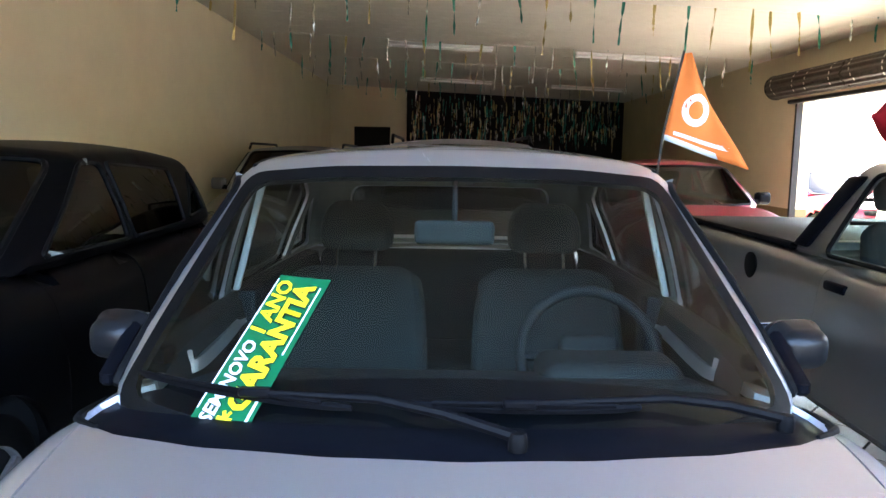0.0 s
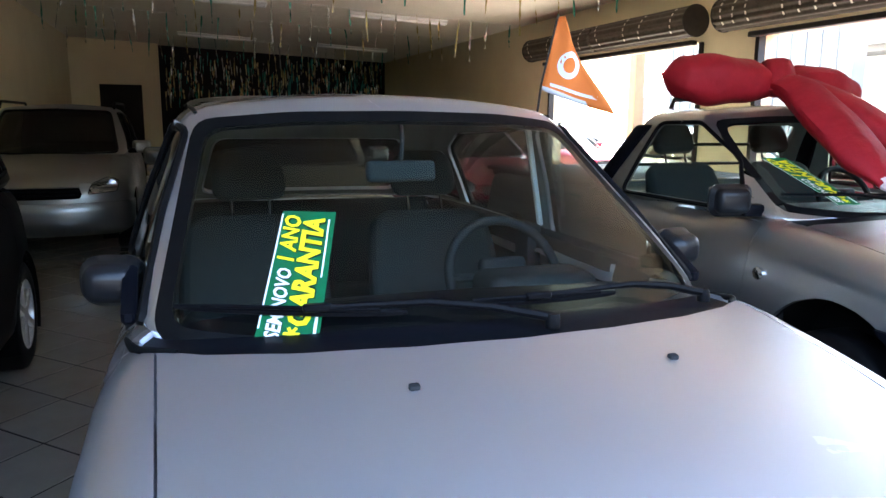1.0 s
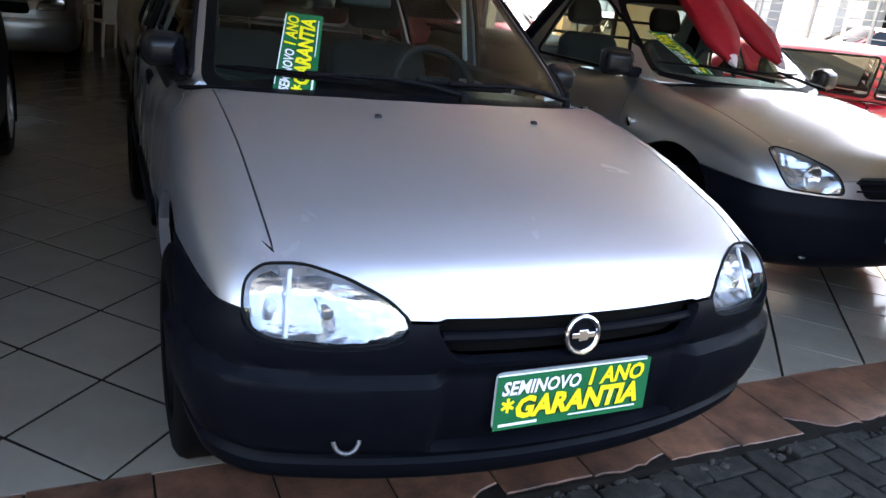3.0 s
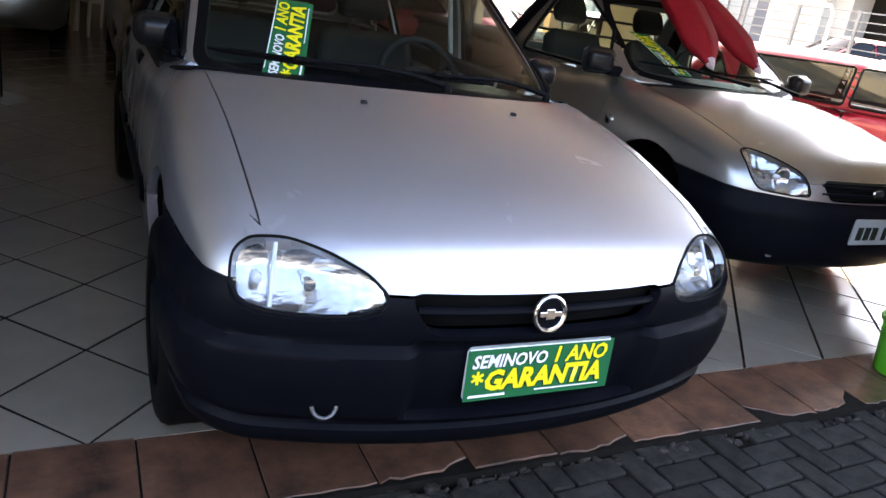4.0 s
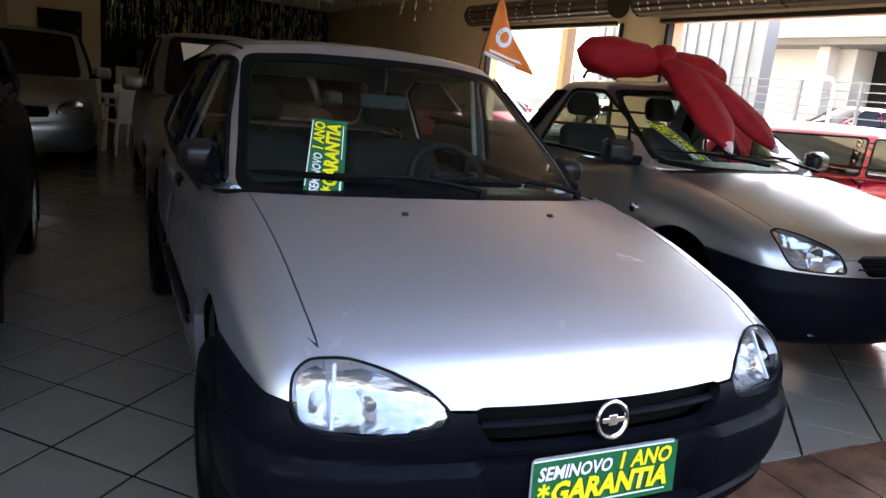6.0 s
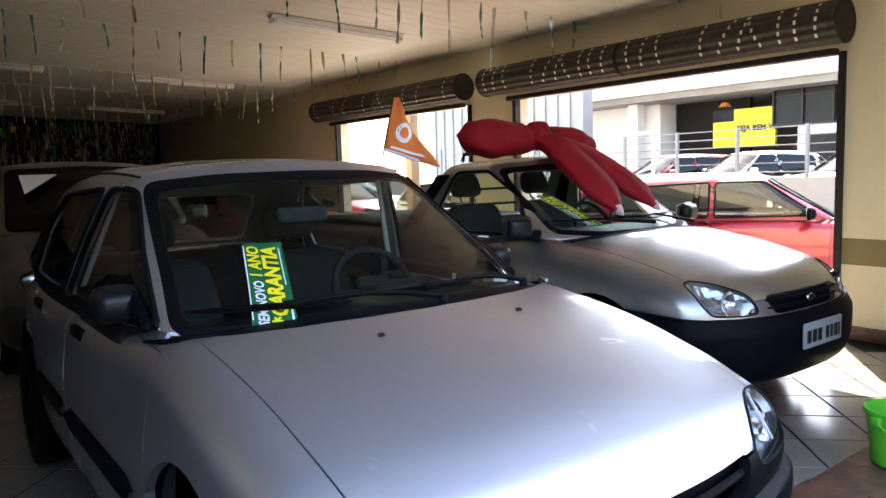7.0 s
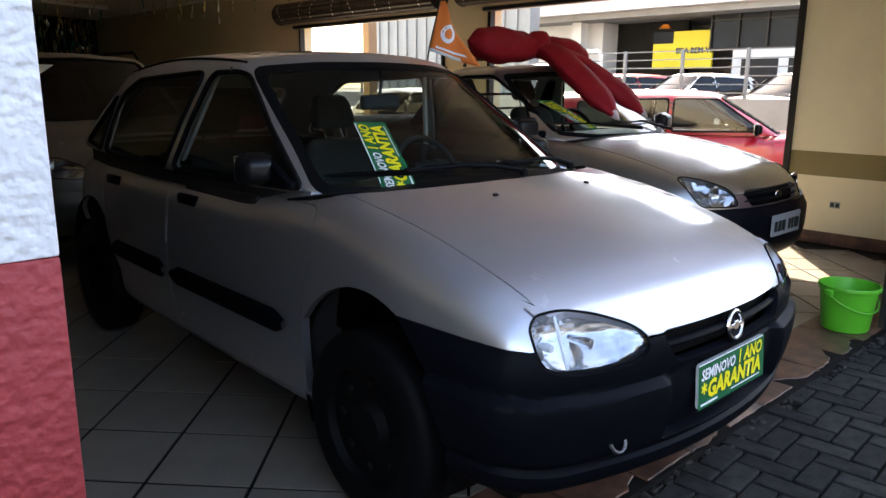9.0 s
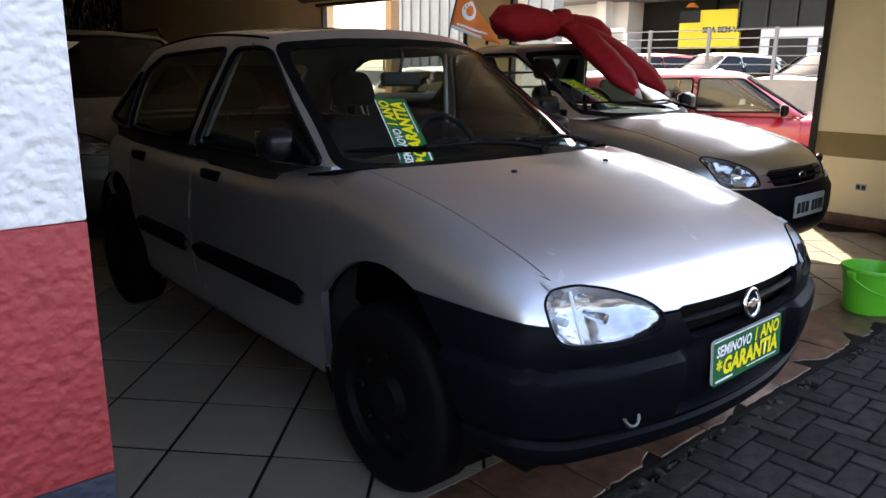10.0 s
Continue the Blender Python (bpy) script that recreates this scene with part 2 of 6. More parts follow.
def carve(bm, tree, outline, axis, where):
    """Takes the faces inside an outline, seen along an axis, out of bm into a bmesh of their own; the cut follows the outline on the surface."""
    a, b, c = PLANES[axis]
    us, vs = [p[0] for p in outline], [p[1] for p in outline]
    lo_u, hi_u, lo_v, hi_v = min(us), max(us), min(vs), max(vs)
    taken = []
    for f in bm.faces:
        m = f.calc_center_median()
        if lo_u < m[a] < hi_u and lo_v < m[b] < hi_v and where(m, f.normal) and inside(outline, m[a], m[b]):
            taken.append(f)
    mark = set(taken)
    edge = set()
    for f in taken:
        for e in f.edges:
            if len(e.link_faces) < 2 or any(g not in mark for g in e.link_faces):
                edge.update(e.verts)
    for v in edge:
        u, w = nearest(outline, v.co[a], v.co[b])
        if (u - v.co[a]) ** 2 + (w - v.co[b]) ** 2 > 0.0036:
            continue
        p = Vector((0, 0, 0))
        p[a], p[b], p[c] = u, w, v.co[c]
        way = Vector((0, 0, 0))
        way[c] = 1.0
        near = None
        for sign in (1, -1):
            hit = tree.ray_cast(p - way * sign * 0.15, way * sign, 0.3)
            if hit[0] is not None and (near is None or (hit[0] - p).length < (near - p).length):
                near = hit[0]
        v.co = near if near is not None else p
    piece = bmesh.new()
    keys = {}
    for f in taken:
        for v in f.verts:
            if v not in keys:
                keys[v] = piece.verts.new(v.co)
        piece.faces.new([keys[v] for v in f.verts])
    bmesh.ops.delete(bm, geom=taken, context="FACES")
    piece.normal_update()
    bm.normal_update()
    return piece


def thicken(bm, depth, gap=0.0):
    """Draws the open edges in by gap and turns them down by depth, so that a panel has a real edge and a joint round it."""
    bm.normal_update()
    rim = [e for e in bm.edges if len(e.link_faces) == 1]
    move = {}
    if gap:
        for e in rim:
            f = e.link_faces[0]
            d = (f.calc_center_median() - (e.verts[0].co + e.verts[1].co) / 2)
            along = (e.verts[1].co - e.verts[0].co).normalized()
            d -= along * d.dot(along)
            for v in e.verts:
                move[v] = move.get(v, Vector()) + d.normalized()
        for v, d in move.items():
            if d.length > 1e-6:
                v.co += d.normalized() * gap
    normals = {v: v.normal.copy() for e in rim for v in e.verts}
    ext = bmesh.ops.extrude_edge_only(bm, edges=rim)["geom"]
    verts = [v for v in ext if isinstance(v, bmesh.types.BMVert)]
    src = {tuple(round(c, 6) for c in v.co): n for v, n in normals.items()}
    for v in verts:
        n = src.get(tuple(round(c, 6) for c in v.co))
        if n:
            v.co -= n * depth
    bm.normal_update()
    return bm


def shell(half, radius, step, deform):
    """A rounded box of half extents, gridded at about step and bent by deform(a, b, c), each in -1..1."""
    hx, hy, hz = half
    n = [max(2, int(round(2 * h / step))) for h in half]
    bm, verts = bmesh.new(), {}

    def at(i, j, k):
        if (i, j, k) not in verts:
            p = Vector((-hx + 2 * hx * i / n[0], -hy + 2 * hy * j / n[1], -hz + 2 * hz * k / n[2]))
            q = Vector([min(max(p[m], -half[m] + radius), half[m] - radius) for m in range(3)])
            d = p - q
            if d.length > 1e-9 and sum(abs(c) > 1e-9 for c in d) > 1:
                # even spacing over the rounded edge
                w = Vector([math.tan(c / radius * math.pi / 4) for c in d])
                big = max(abs(c) for c in w)
                p = q + w.normalized() * radius if big > 0 else p
            verts[i, j, k] = bm.verts.new(deform(p.x / hx, p.y / hy, p.z / hz))
        return verts[i, j, k]

    def sheet(fixed, value, flip):
        u, w = [m for m in range(3) if m != fixed]
        for a in range(n[u]):
            for b in range(n[w]):
                q = []
                for da, db in ((0, 0), (1, 0), (1, 1), (0, 1)):
                    ijk = [0, 0, 0]
                    ijk[fixed], ijk[u], ijk[w] = value, a + da, b + db
                    q.append(at(*ijk))
                bm.faces.new(q[::-1] if flip else q)

    for m in range(3):
        sheet(m, 0, m != 1)
        sheet(m, n[m], m == 1)
    bmesh.ops.recalc_face_normals(bm, faces=bm.faces)
    return bm


# ---- cars ----
from mathutils.bvhtree import BVHTree


def side_of(sign):
    return lambda m, n: m.x * sign > 0 and n.x * sign > 0.35


def grow(outline, d):
    cx, cy = sum(p[0] for p in outline) / len(outline), sum(p[1] for p in outline) / len(outline)
    out = []
    for x, y in outline:
        v = Vector((x - cx, y - cy))
        v = v * (1 + d / max(v.length, 1e-6))
        out.append((cx + v.x, cy + v.y))
    return out


def islands(bm):
    """Splits a bmesh into its connected pieces, the tiny ones dropped."""
    left, out = set(bm.faces), []
    while left:
        todo, seen = [left.pop()], []
        while todo:
            f = todo.pop()
            seen.append(f)
            for v in f.verts:
                for g_ in v.link_faces:
                    if g_ in left:
                        left.remove(g_)
                        todo.append(g_)
        if sum(f.calc_area() for f in seen) < 0.0008:
            continue
        piece, keys = bmesh.new(), {}
        for f in seen:
            for v in f.verts:
                if v not in keys:
                    keys[v] = piece.verts.new(v.co)
            piece.faces.new([keys[v] for v in f.verts])
        piece.normal_update()
        out.append(piece)
    bm.free()
    return out


def mirrored(outline):
    return [(-x, z) for x, z in outline]


def copy_bm(bm):
    return bm.copy()


def wheel(parent, x, y, r, width, rim_material, spokes, sign):
    """Tyre, rim and hub cap, set with its outer face at x."""
    s = sign
    prof = [(r * 0.64, 0.0), (r * 0.72, -0.006), (r * 0.9, 0.0), (r * 0.97, 0.012), (r, 0.03), (r, width - 0.03), (r * 0.97, width - 0.012), (r * 0.88, width), (r * 0.62, width)]
    hub = Matrix.Translation((x, y, r))
    tyre = part("tyre", lathe([(a, -s * h) for a, h in prof], 40, "X"), RUBBER, parent)
    tyre.matrix_basis = hub
    bm = lathe([(r * 0.66, 0.0), (r * 0.63, 0.004), (r * 0.60, 0.03), (r * 0.3, 0.035), (r * 0.22, 0.012), (0.0, 0.008)] if not spokes else [(r * 0.66, 0.0), (r * 0.63, 0.004), (r * 0.6, 0.05), (0.0, 0.06)], 40, "X")
    for v in bm.verts:
        v.co.x *= -s
    if spokes:
        for k in range(spokes):
            b2 = box(-0.012, -r * 0.075, 0.02, 0.012, r * 0.075, r * 0.64, 0.006, 1)
            turn = Matrix.Rotation(2 * math.pi * k / spokes, 4, "X") @ Matrix.Translation((-s * 0.016, 0, 0))
            for v in b2.verts:
                v.co = turn @ v.co
            me = bpy.data.meshes.new("tmp")
            b2.to_mesh(me)
            b2.free()
            bm.from_mesh(me)
            bpy.data.meshes.remove(me)
        bm = lathe([(r * 0.17, -s * 0.03), (r * 0.17, -s * 0.005), (0, -s * 0.002)], 20, "X", bm)
    else:
        for k in range(8):
            t = 2 * math.pi * k / 8
            bm = lathe([(0.018, -s * 0.03), (0.014, -s * 0.02), (0.0, -s * 0.018)], 8, "X", bm, (0, r * 0.45 * math.cos(t), r * 0.45 * math.sin(t)))
    bmesh.ops.recalc_face_normals(bm, faces=bm.faces)
    rim = part("rim", bm, rim_material, tyre)
    return tyre


def seat(parent, x, y, z, material, width=0.50, height=0.62, head=True):
    """Cushion, backrest and headrest on two rods, leaning back along +y."""
    part("seat_cushion", box(x - width / 2, y - 0.50, z, x + width / 2, y + 0.02, z + 0.17, 0.06, 4), material, parent)
    bm = box(-width / 2, -0.07, 0.0, width / 2, 0.07, height, 0.06, 4)
    bmesh.ops.subdivide_edges(bm, edges=list(bm.edges), cuts=4, use_grid_fill=True)
    for v in bm.verts:
        k = v.co.z / height
        v.co.x *= 1.0 - 0.14 * max(0, k - 0.45) - 0.22 * max(0, (k - 0.78) / 0.22) ** 3
        v.co.y *= 1.0 - 0.35 * max(0, (k - 0.7) / 0.3) ** 2
        v.co.y -= 0.05 * (abs(v.co.x) / (width / 2)) ** 2 * (1 - k * 0.5)
    back = part("seat_backrest", bm, material, parent)
    back.matrix_basis = pose(x, y, z + 0.12, -20, 0, 0)
    if head:
        for dx in (-0.07, 0.07):
            part("headrest_rod", tube([(dx, 0, height - 0.02), (dx, 0, height + 0.10)], 0.006, 8), CHROME, back)
        bm = box(-0.135, -0.045, height + 0.06, 0.135, 0.045, height + 0.25, 0.045, 4)
        bmesh.ops.subdivide_edges(bm, edges=list(bm.edges), cuts=3, use_grid_fill=True)
        for v in bm.verts:
            k = (v.co.z - height - 0.06) / 0.19
            v.co.x *= 1.0 - 0.30 * max(0, (k - 0.4) / 0.6) ** 2
        part("headrest", bm, material, back)
    return back


def car(name, s, m, **tags):
    """A car from its specification, nose towards -y at y = 0, standing on z = 0."""
    root = empty(name, m, **tags)
    L, W, step, P = s["length"], s["width"], s.get("step", 0.05), s["paint"]
    top, low, plan, sec, crown = s["top"], s["low"], s["plan"], s["section"], s["crown"]
    nose, tail = s["nose"], s["tail"]
    pf, pr = s.get("front_bend", (0.36, 3.5)), s.get("rear_bend", (0.2, 3.5))

    def tub_at(a, b, c):
        y0, c1, b1 = L * (b + 1) / 2, (c + 1) / 2, (b + 1) / 2
        z = low(y0) + (top(y0) - crown(y0) * a * a - low(y0)) * c1
        yf, yr = nose(z) + pf[0] * abs(a) ** pf[1], L - tail(z) - pr[0] * abs(a) ** pr[1]
        y = yf + (yr - yf) * b1
        return Vector((a * plan(y) * sec(z), y, z))

    bm = shell((W / 2, L / 2, s.get("tub_half", 0.36)), s.get("tub_round", 0.11), step, tub_at)
    tree = BVHTree.FromBMesh(bm)
    lining = copy_bm(bm)
    g = s["house"]
    wb, wr, zr, zb0 = g["belt_width"], g["roof_width"], g["roof"], g["base"]
    wf, rf = g["front"], g["rear"]  # (base y, roof y, sweep)

    def house_at(a, b, c):
        c1, b1 = max((c + 1) / 2, 0.0), (b + 1) / 2
        k = c1 ** g.get("lean", 1.0)
        yf = wf[0] + (wf[1] - wf[0]) * c1 + wf[2] * (abs(a) ** 2.2) * (1 - 0.35 * c1)
        yr = rf[0] + (rf[1] - rf[0]) * c1 ** 1.3 - rf[2] * abs(a) ** 2.5
        y = yf + (yr - yf) * b1
        z = zb0(y) + (zr(y) - 0.05 * a * a - zb0(y)) * c1
        x = a * (wb(y) + (wr(y) - wb(y)) * k + 0.012 * math.sin(math.pi * c1))
        return Vector((x, y, z))

    gb = shell((0.62, 1.15, 0.30), g.get("round", 0.07), step, house_at)
    gtree = BVHTree.FromBMesh(gb)
    inner = copy_bm(gb)

    # wheel arches
    for yc in s["axles"]:
        arch = [(yc + s["arch"] * math.cos(t), s["wheel_r"] + s.get("lift", 0.02) + s["arch"] * math.sin(t)) for t in (2 * math.pi * k / 40 for k in range(40))]
        for sg in (-1, 1):
            carve(bm, tree, arch, "x", lambda mm, nn, sg=sg: mm.x * sg > 0.35).free()
    # lamps
    for lamp in s.get("lamps", ()):
        for sg in (1, -1):
            o = lamp["outline"] if sg == 1 else mirrored(lamp["outline"])
            ax = lamp.get("axis", "y")
            way = lamp.get("way", -1)
            piece = carve(bm, tree, o, ax, lambda mm, nn, way=way, sg=sg: nn.y * way > 0.02 and mm.x * sg > 0.1)
            if not piece.faces:
                piece.free()
                continue
            lens_bm = copy_bm(piece)
            for v in piece.verts:
                v.co -= v.normal * 0.012
            bowl = copy_bm(lens_bm)
            bmesh.ops.subdivide_edges(bowl, edges=list(bowl.edges), cuts=2, use_grid_fill=True)
            mid_ = sum((v.co for v in bowl.verts), Vector()) / len(bowl.verts)
            rx_, rz_ = max(abs(v.co.x - mid_.x) for v in bowl.verts), max(abs(v.co.z - mid_.z) for v in bowl.verts)
            for v in bowl.verts:
                v.co += Vector((0, -way * (0.012 + lamp.get("depth", 0.08) * max(0, 1 - ((v.co.x - mid_.x) / rx_) ** 2 - ((v.co.z - mid_.z) / rz_) ** 2) + lamp.get("ripple", 1.0) * (0.0035 * math.cos(7 * (v.co.z - mid_.z) / rz_) + 0.0018 * math.cos(v.co.x * 140))), 0))
            lens = part(lamp["name"], thicken(lens_bm, 0.02, 0.004), lamp.get("lens", LAMPGLASS), root, lamp.get("label", ""))
            part("reflector", bowl, lamp.get("bowl", REFLECTOR), lens)
            piece.free()
            rim_bm = tubes_round(o, tree, ax, way, lamp.get("rim", 0.006))
            if rim_bm:
                part("lamp_rim", rim_bm, lamp.get("rim_material", CHROME), lens)
    # grille
    if s.get("grille"):
        gr = s["grille"]
        piece = carve(bm, tree, gr["outline"], "y", lambda mm, nn: nn.y < -0.2)
        for v in piece.verts:
            v.co.y += gr.get("deep", 0.03)
        back = part("grille", piece, DARK, root, "black grille opening with slats")
        for z in gr["bars"]:
            pts = []
            for k in range(21):
                x = gr["half"] * (k / 10 - 1)
                hit = tree.ray_cast(Vector((x, -1, z)), Vector((0, 1, 0)))
                pts.append((x, (hit[0].y if hit[0] else 0) + 0.006, z))
            part("slat", tube(pts, gr.get("bar", 0.012), 8), PLASTIC, back)
    # bumpers
    for which in ("bumper", "rear_bumper"):
        spec = s.get(which)
        if not spec:
            continue
        front = which == "bumper"
        lim = spec["to"]
        geo = [f for f in bm.faces if (f.calc_center_median().y < lim if front else f.calc_center_median().y > lim)]
        geom = list({v for f in geo for v in f.verts} | {e for f in geo for e in f.edges}) + geo
        bmesh.ops.bisect_plane(bm, geom=geom, plane_co=(0, 0 if front else L, spec["z"]), plane_no=(0, spec.get("tilt", 0.0), 1), dist=1e-5)
        taken = []
        for f in bm.faces:
            c = f.calc_center_median()
            if (c.y < lim if front else c.y > lim) and c.z + spec.get("tilt", 0.0) * (c.y - (0 if front else L)) < spec["z"]:
                taken.append(f)
        piece, keys = bmesh.new(), {}
        for f in taken:
            for v in f.verts:
                if v not in keys:
                    keys[v] = piece.verts.new(v.co)
            piece.faces.new([keys[v] for v in f.verts])
        bmesh.ops.delete(bm, geom=taken, context="FACES")
        if spec.get("fine"):
            bmesh.ops.subdivide_edges(piece, edges=list(piece.edges), cuts=1, use_grid_fill=True)
        piece.normal_update()
        off, recess = spec["off"], spec.get("recess")
        shift = {}
        for v in piece.verts:
            d = off(v.co.z)
            if recess and v.normal.y < -0.5:
                x0, z0, z1, dep = recess
                e = max(abs(v.co.x) - x0, 0) / 0.03
                if z0 < v.co.z < z1 and e < 1:
                    d -= dep * (1 - e)
            n = Vector((v.normal.x, v.normal.y, v.normal.z * 0.2))
            shift[v] = n * d
        for v, d in shift.items():
            v.co += d
        thicken(piece, 0.03)
        part(which, piece, spec.get("material", PLASTIC), root, spec.get("label", ""))
    # bonnet and cowl
    hood = carve(bm, tree, s["hood"], "z", lambda mm, nn: nn.z > 0.05 and mm.z > s.get("hood_from", 0.6))
    part("bonnet", thicken(hood, 0.03, 0.0045), P, root)
    if s.get("cowl"):
        cowl = carve(bm, tree, s["cowl"], "z", lambda mm, nn: nn.z > 0.3)
        for v in cowl.verts:
            v.co.z -= 0.012
        for piece in islands(cowl):
            part("cowl_panel", piece, PLASTIC, root)
    carve(bm, tree, s["cabin"], "z", lambda mm, nn: nn.z > 0.3).free()
    for o in s.get("doors", ()):
        for sg in (-1, 1):
            piece = carve(bm, tree, o, "x", side_of(sg))
            door = part("door", thicken(piece, 0.03, 0.003), P, root)
    part("body", thicken(bm, 0.025), P, root)
    # greenhouse
    front_face = lambda mm, nn: nn.y < -0.1 and mm.y < g["front"][1] + 0.5
    if s.get("frit"):
        ws = carve(gb, gtree, g["windscreen"], "y", front_face)
        inner_ws = [(x * 0.946, g["frit_mid"] + (z - g["frit_mid"]) * 0.88) for x, z in g["windscreen"]]
        pane = carve(ws, BVHTree.FromBMesh(ws), inner_ws, "y", lambda mm, nn: True)
        part("windscreen_seal", thicken(ws, 0.012), RUBBER, root)
    else:
        pane = carve(gb, gtree, g["windscreen"], "y", front_face)
        rim_bm = tubes_round(g["windscreen"], gtree, "y", -1, 0.014)
        if rim_bm:
            part("windscreen_seal", rim_bm, RUBBER, root)
    part("windscreen", pane, s.get("glass", GLASS), root)
    for o in g["side"]:
        for sg in (-1, 1):
            win = carve(gb, gtree, o, "x", side_of(sg))
            if not win.faces:
                win.free()
                continue
            rim_bm = tubes_round(o, gtree, "x", sg, s.get("seal", 0.011))
            pane = part("side_window", win, s.get("side_glass", TINTED), root)
            if rim_bm:
                part("window_seal", rim_bm, RUBBER, pane)
    if g.get("back"):
        rw = carve(gb, gtree, g["back"], "y", lambda mm, nn: nn.y > 0.1)
        part("rear_window", rw, s.get("rear_glass", s.get("side_glass", TINTED)), root)
    carve(gb, gtree, [(-2, -1), (2, -1), (2, 9), (-2, 9)], "z", lambda mm, nn: nn.z < -0.7).free()
    part("roof_shell", thicken(gb, 0.02), P, root)
    # cabin lining: inside of the doors and of the roof
    y0, y1 = g["front"][0] + 0.05, g["rear"][0] - 0.1
    bmesh.ops.delete(lining, geom=[f for f in lining.faces if not (y0 < f.calc_center_median().y < y1) or f.normal.z > 0.5], context="FACES")
    for v in lining.verts:
        v.co -= v.normal * 0.045
    part("cabin_lining", lining, TRIM, root)
    for o in g["side"]:
        for sg in (-1, 1):
            carve(inner, gtree, grow(o, 0.006), "x", side_of(sg)).free()
    carve(inner, gtree, grow(g["windscreen"], 0.01), "y", lambda mm, nn: nn.y < -0.1 and mm.y < g["front"][1] + 0.5).free()
    if g.get("back"):
        carve(inner, gtree, grow(g["back"], 0.01), "y", lambda mm, nn: nn.y > 0.1).free()
    bmesh.ops.delete(inner, geom=[f for f in inner.faces if f.normal.z < -0.7], context="FACES")
    for v in inner.verts:
        v.co -= v.normal * 0.022
    part("headlining", inner, s.get("lining", LINING), root)
    # underside and wheel houses
    part("floor_pan", box(-W * 0.4, 0.35, low(L / 2) + 0.01, W * 0.4, L - 0.35, low(L / 2) + 0.10), DARK, root)
    for yc in s["axles"]:
        for sg in (-1, 1):
            bm2 = lathe([(s["arch"] - 0.004, 0.0), (s["arch"] + 0.006, -sg * 0.05), (s["arch"] + 0.02, -sg * 0.30), (0.02, -sg * 0.30)], 36, "X")
            bmesh.ops.bisect_plane(bm2, geom=list(bm2.verts) + list(bm2.edges) + list(bm2.faces), plane_co=(0, 0, -0.17), plane_no=(0, 0, 1), clear_inner=True)
            ho = part("wheel_house", bm2, DARK, root)
            ho.matrix_basis = Matrix.Translation((sg * (W / 2 - 0.021), yc, s["wheel_r"] + s.get("lift", 0.02)))
            wheel(root, sg * s["track"], yc, s["wheel_r"], s.get("tyre", 0.17), s.get("rim", STEEL), s.get("spokes", 0), sg)
    return root, tree, gtree


def tubes_round(outline, tree, axis, way, r):
    """A rubber or chrome rim that follows an outline on a surface."""
    pts = []
    for (p0, p1), (q0, q1) in zip(outline, outline[1:] + outline[:1]):
        for k in range(2):
            t = k / 2
            u, z = p0 + (q0 - p0) * t, p1 + (q1 - p1) * t
            start = Vector((u, way * 9, z)) if axis == "y" else Vector((way * 9, u, z))
            ray = Vector((0, -way, 0)) if axis == "y" else Vector((-way, 0, 0))
            hit = tree.ray_cast(start, ray)
            if hit[0] is None:
                continue
            pts.append(hit[0] - ray * 0.002)
    return tube(pts, r, 6, close=True) if len(pts) > 8 else None


def mirror_unit(parent, x, y, z, sign, shell_material, size=(0.20, 0.09, 0.14)):
    """Door mirror: a rounded housing on a foot, its glass facing back."""
    w, d, h = size
    bm = box(-w / 2, -d / 2, -h / 2, w / 2, d / 2, h / 2, min(0.045, d * 0.42), 5)
    for v in bm.verts:
        if v.co.y < 0:
            v.co.x *= 0.82
            v.co.z *= 0.82
    house = part("mirror_housing", bm, shell_material, parent)
    house.matrix_basis = pose(x + sign * w * 0.55, y, z, 0, 0, sign * 12)
    part("mirror_glass", box(-w * 0.42, d / 2 - 0.004, -h * 0.38, w * 0.42, d / 2 + 0.003, h * 0.38, 0.002, 1), CHROME, house)
    part("mirror_foot", box(-sign * w * 0.5 - 0.05, -0.03, -h * 0.5, -sign * w * 0.5 + 0.05, 0.03, -h * 0.1, 0.015, 2), PLASTIC, house)


def steering_wheel(parent, m, material):
    bm = tube([(0.185 * math.cos(t), 0.185 * math.sin(t), 0) for t in (2 * math.pi * k / 36 for k in range(36))], 0.016, 10, close=True)
    w = part("steering_wheel", bm, material, parent)
    w.matrix_basis = m
    bm = box(-0.08, -0.06, -0.03, 0.08, 0.06, 0.02, 0.02, 3)
    for a in (0, 180, 250, 290):
        t = radians(a)
        tube([(0.04 * math.cos(t), 0.04 * math.sin(t), -0.01), (0.18 * math.cos(t), 0.18 * math.sin(t), 0)], 0.014, 8, bm)
    part("wheel_hub", bm, material, w)


# ---- the place ----
XL, XR, YB, YF0, YF1, ZC = -2.95, 4.63, 19.2, 0.12, 0.34, 2.85

WALL = mat("wall_plaster", (0.74, 0.645, 0.42), 0.7, 0, 0, (0.62, 0.535, 0.345), 1.3, 0.55, 0.0012, 60)
STRIPE = mat("olive_stripe", (0.23, 0.18, 0.075), 0.75, 0, 0, (0.19, 0.15, 0.06), 4, 0.5, 0.0012, 60)
CEIL = mat("ceiling_boards", (0.78, 0.735, 0.62), 0.5, 0, 0, (0.69, 0.645, 0.54), 2.0, 0.5)
TILE = mat("floor_tile", (0.20, 0.180, 0.150), 0.22, 0, 0.1, (0.16, 0.14, 0.112), 5, 0.6, 0.0003, 30, random_=0.07)
GROUT = mat("grout", (0.008, 0.007, 0.006), 0.9, 0, 0, (0.016, 0.014, 0.012), 20, 0.6, spec=0.1)
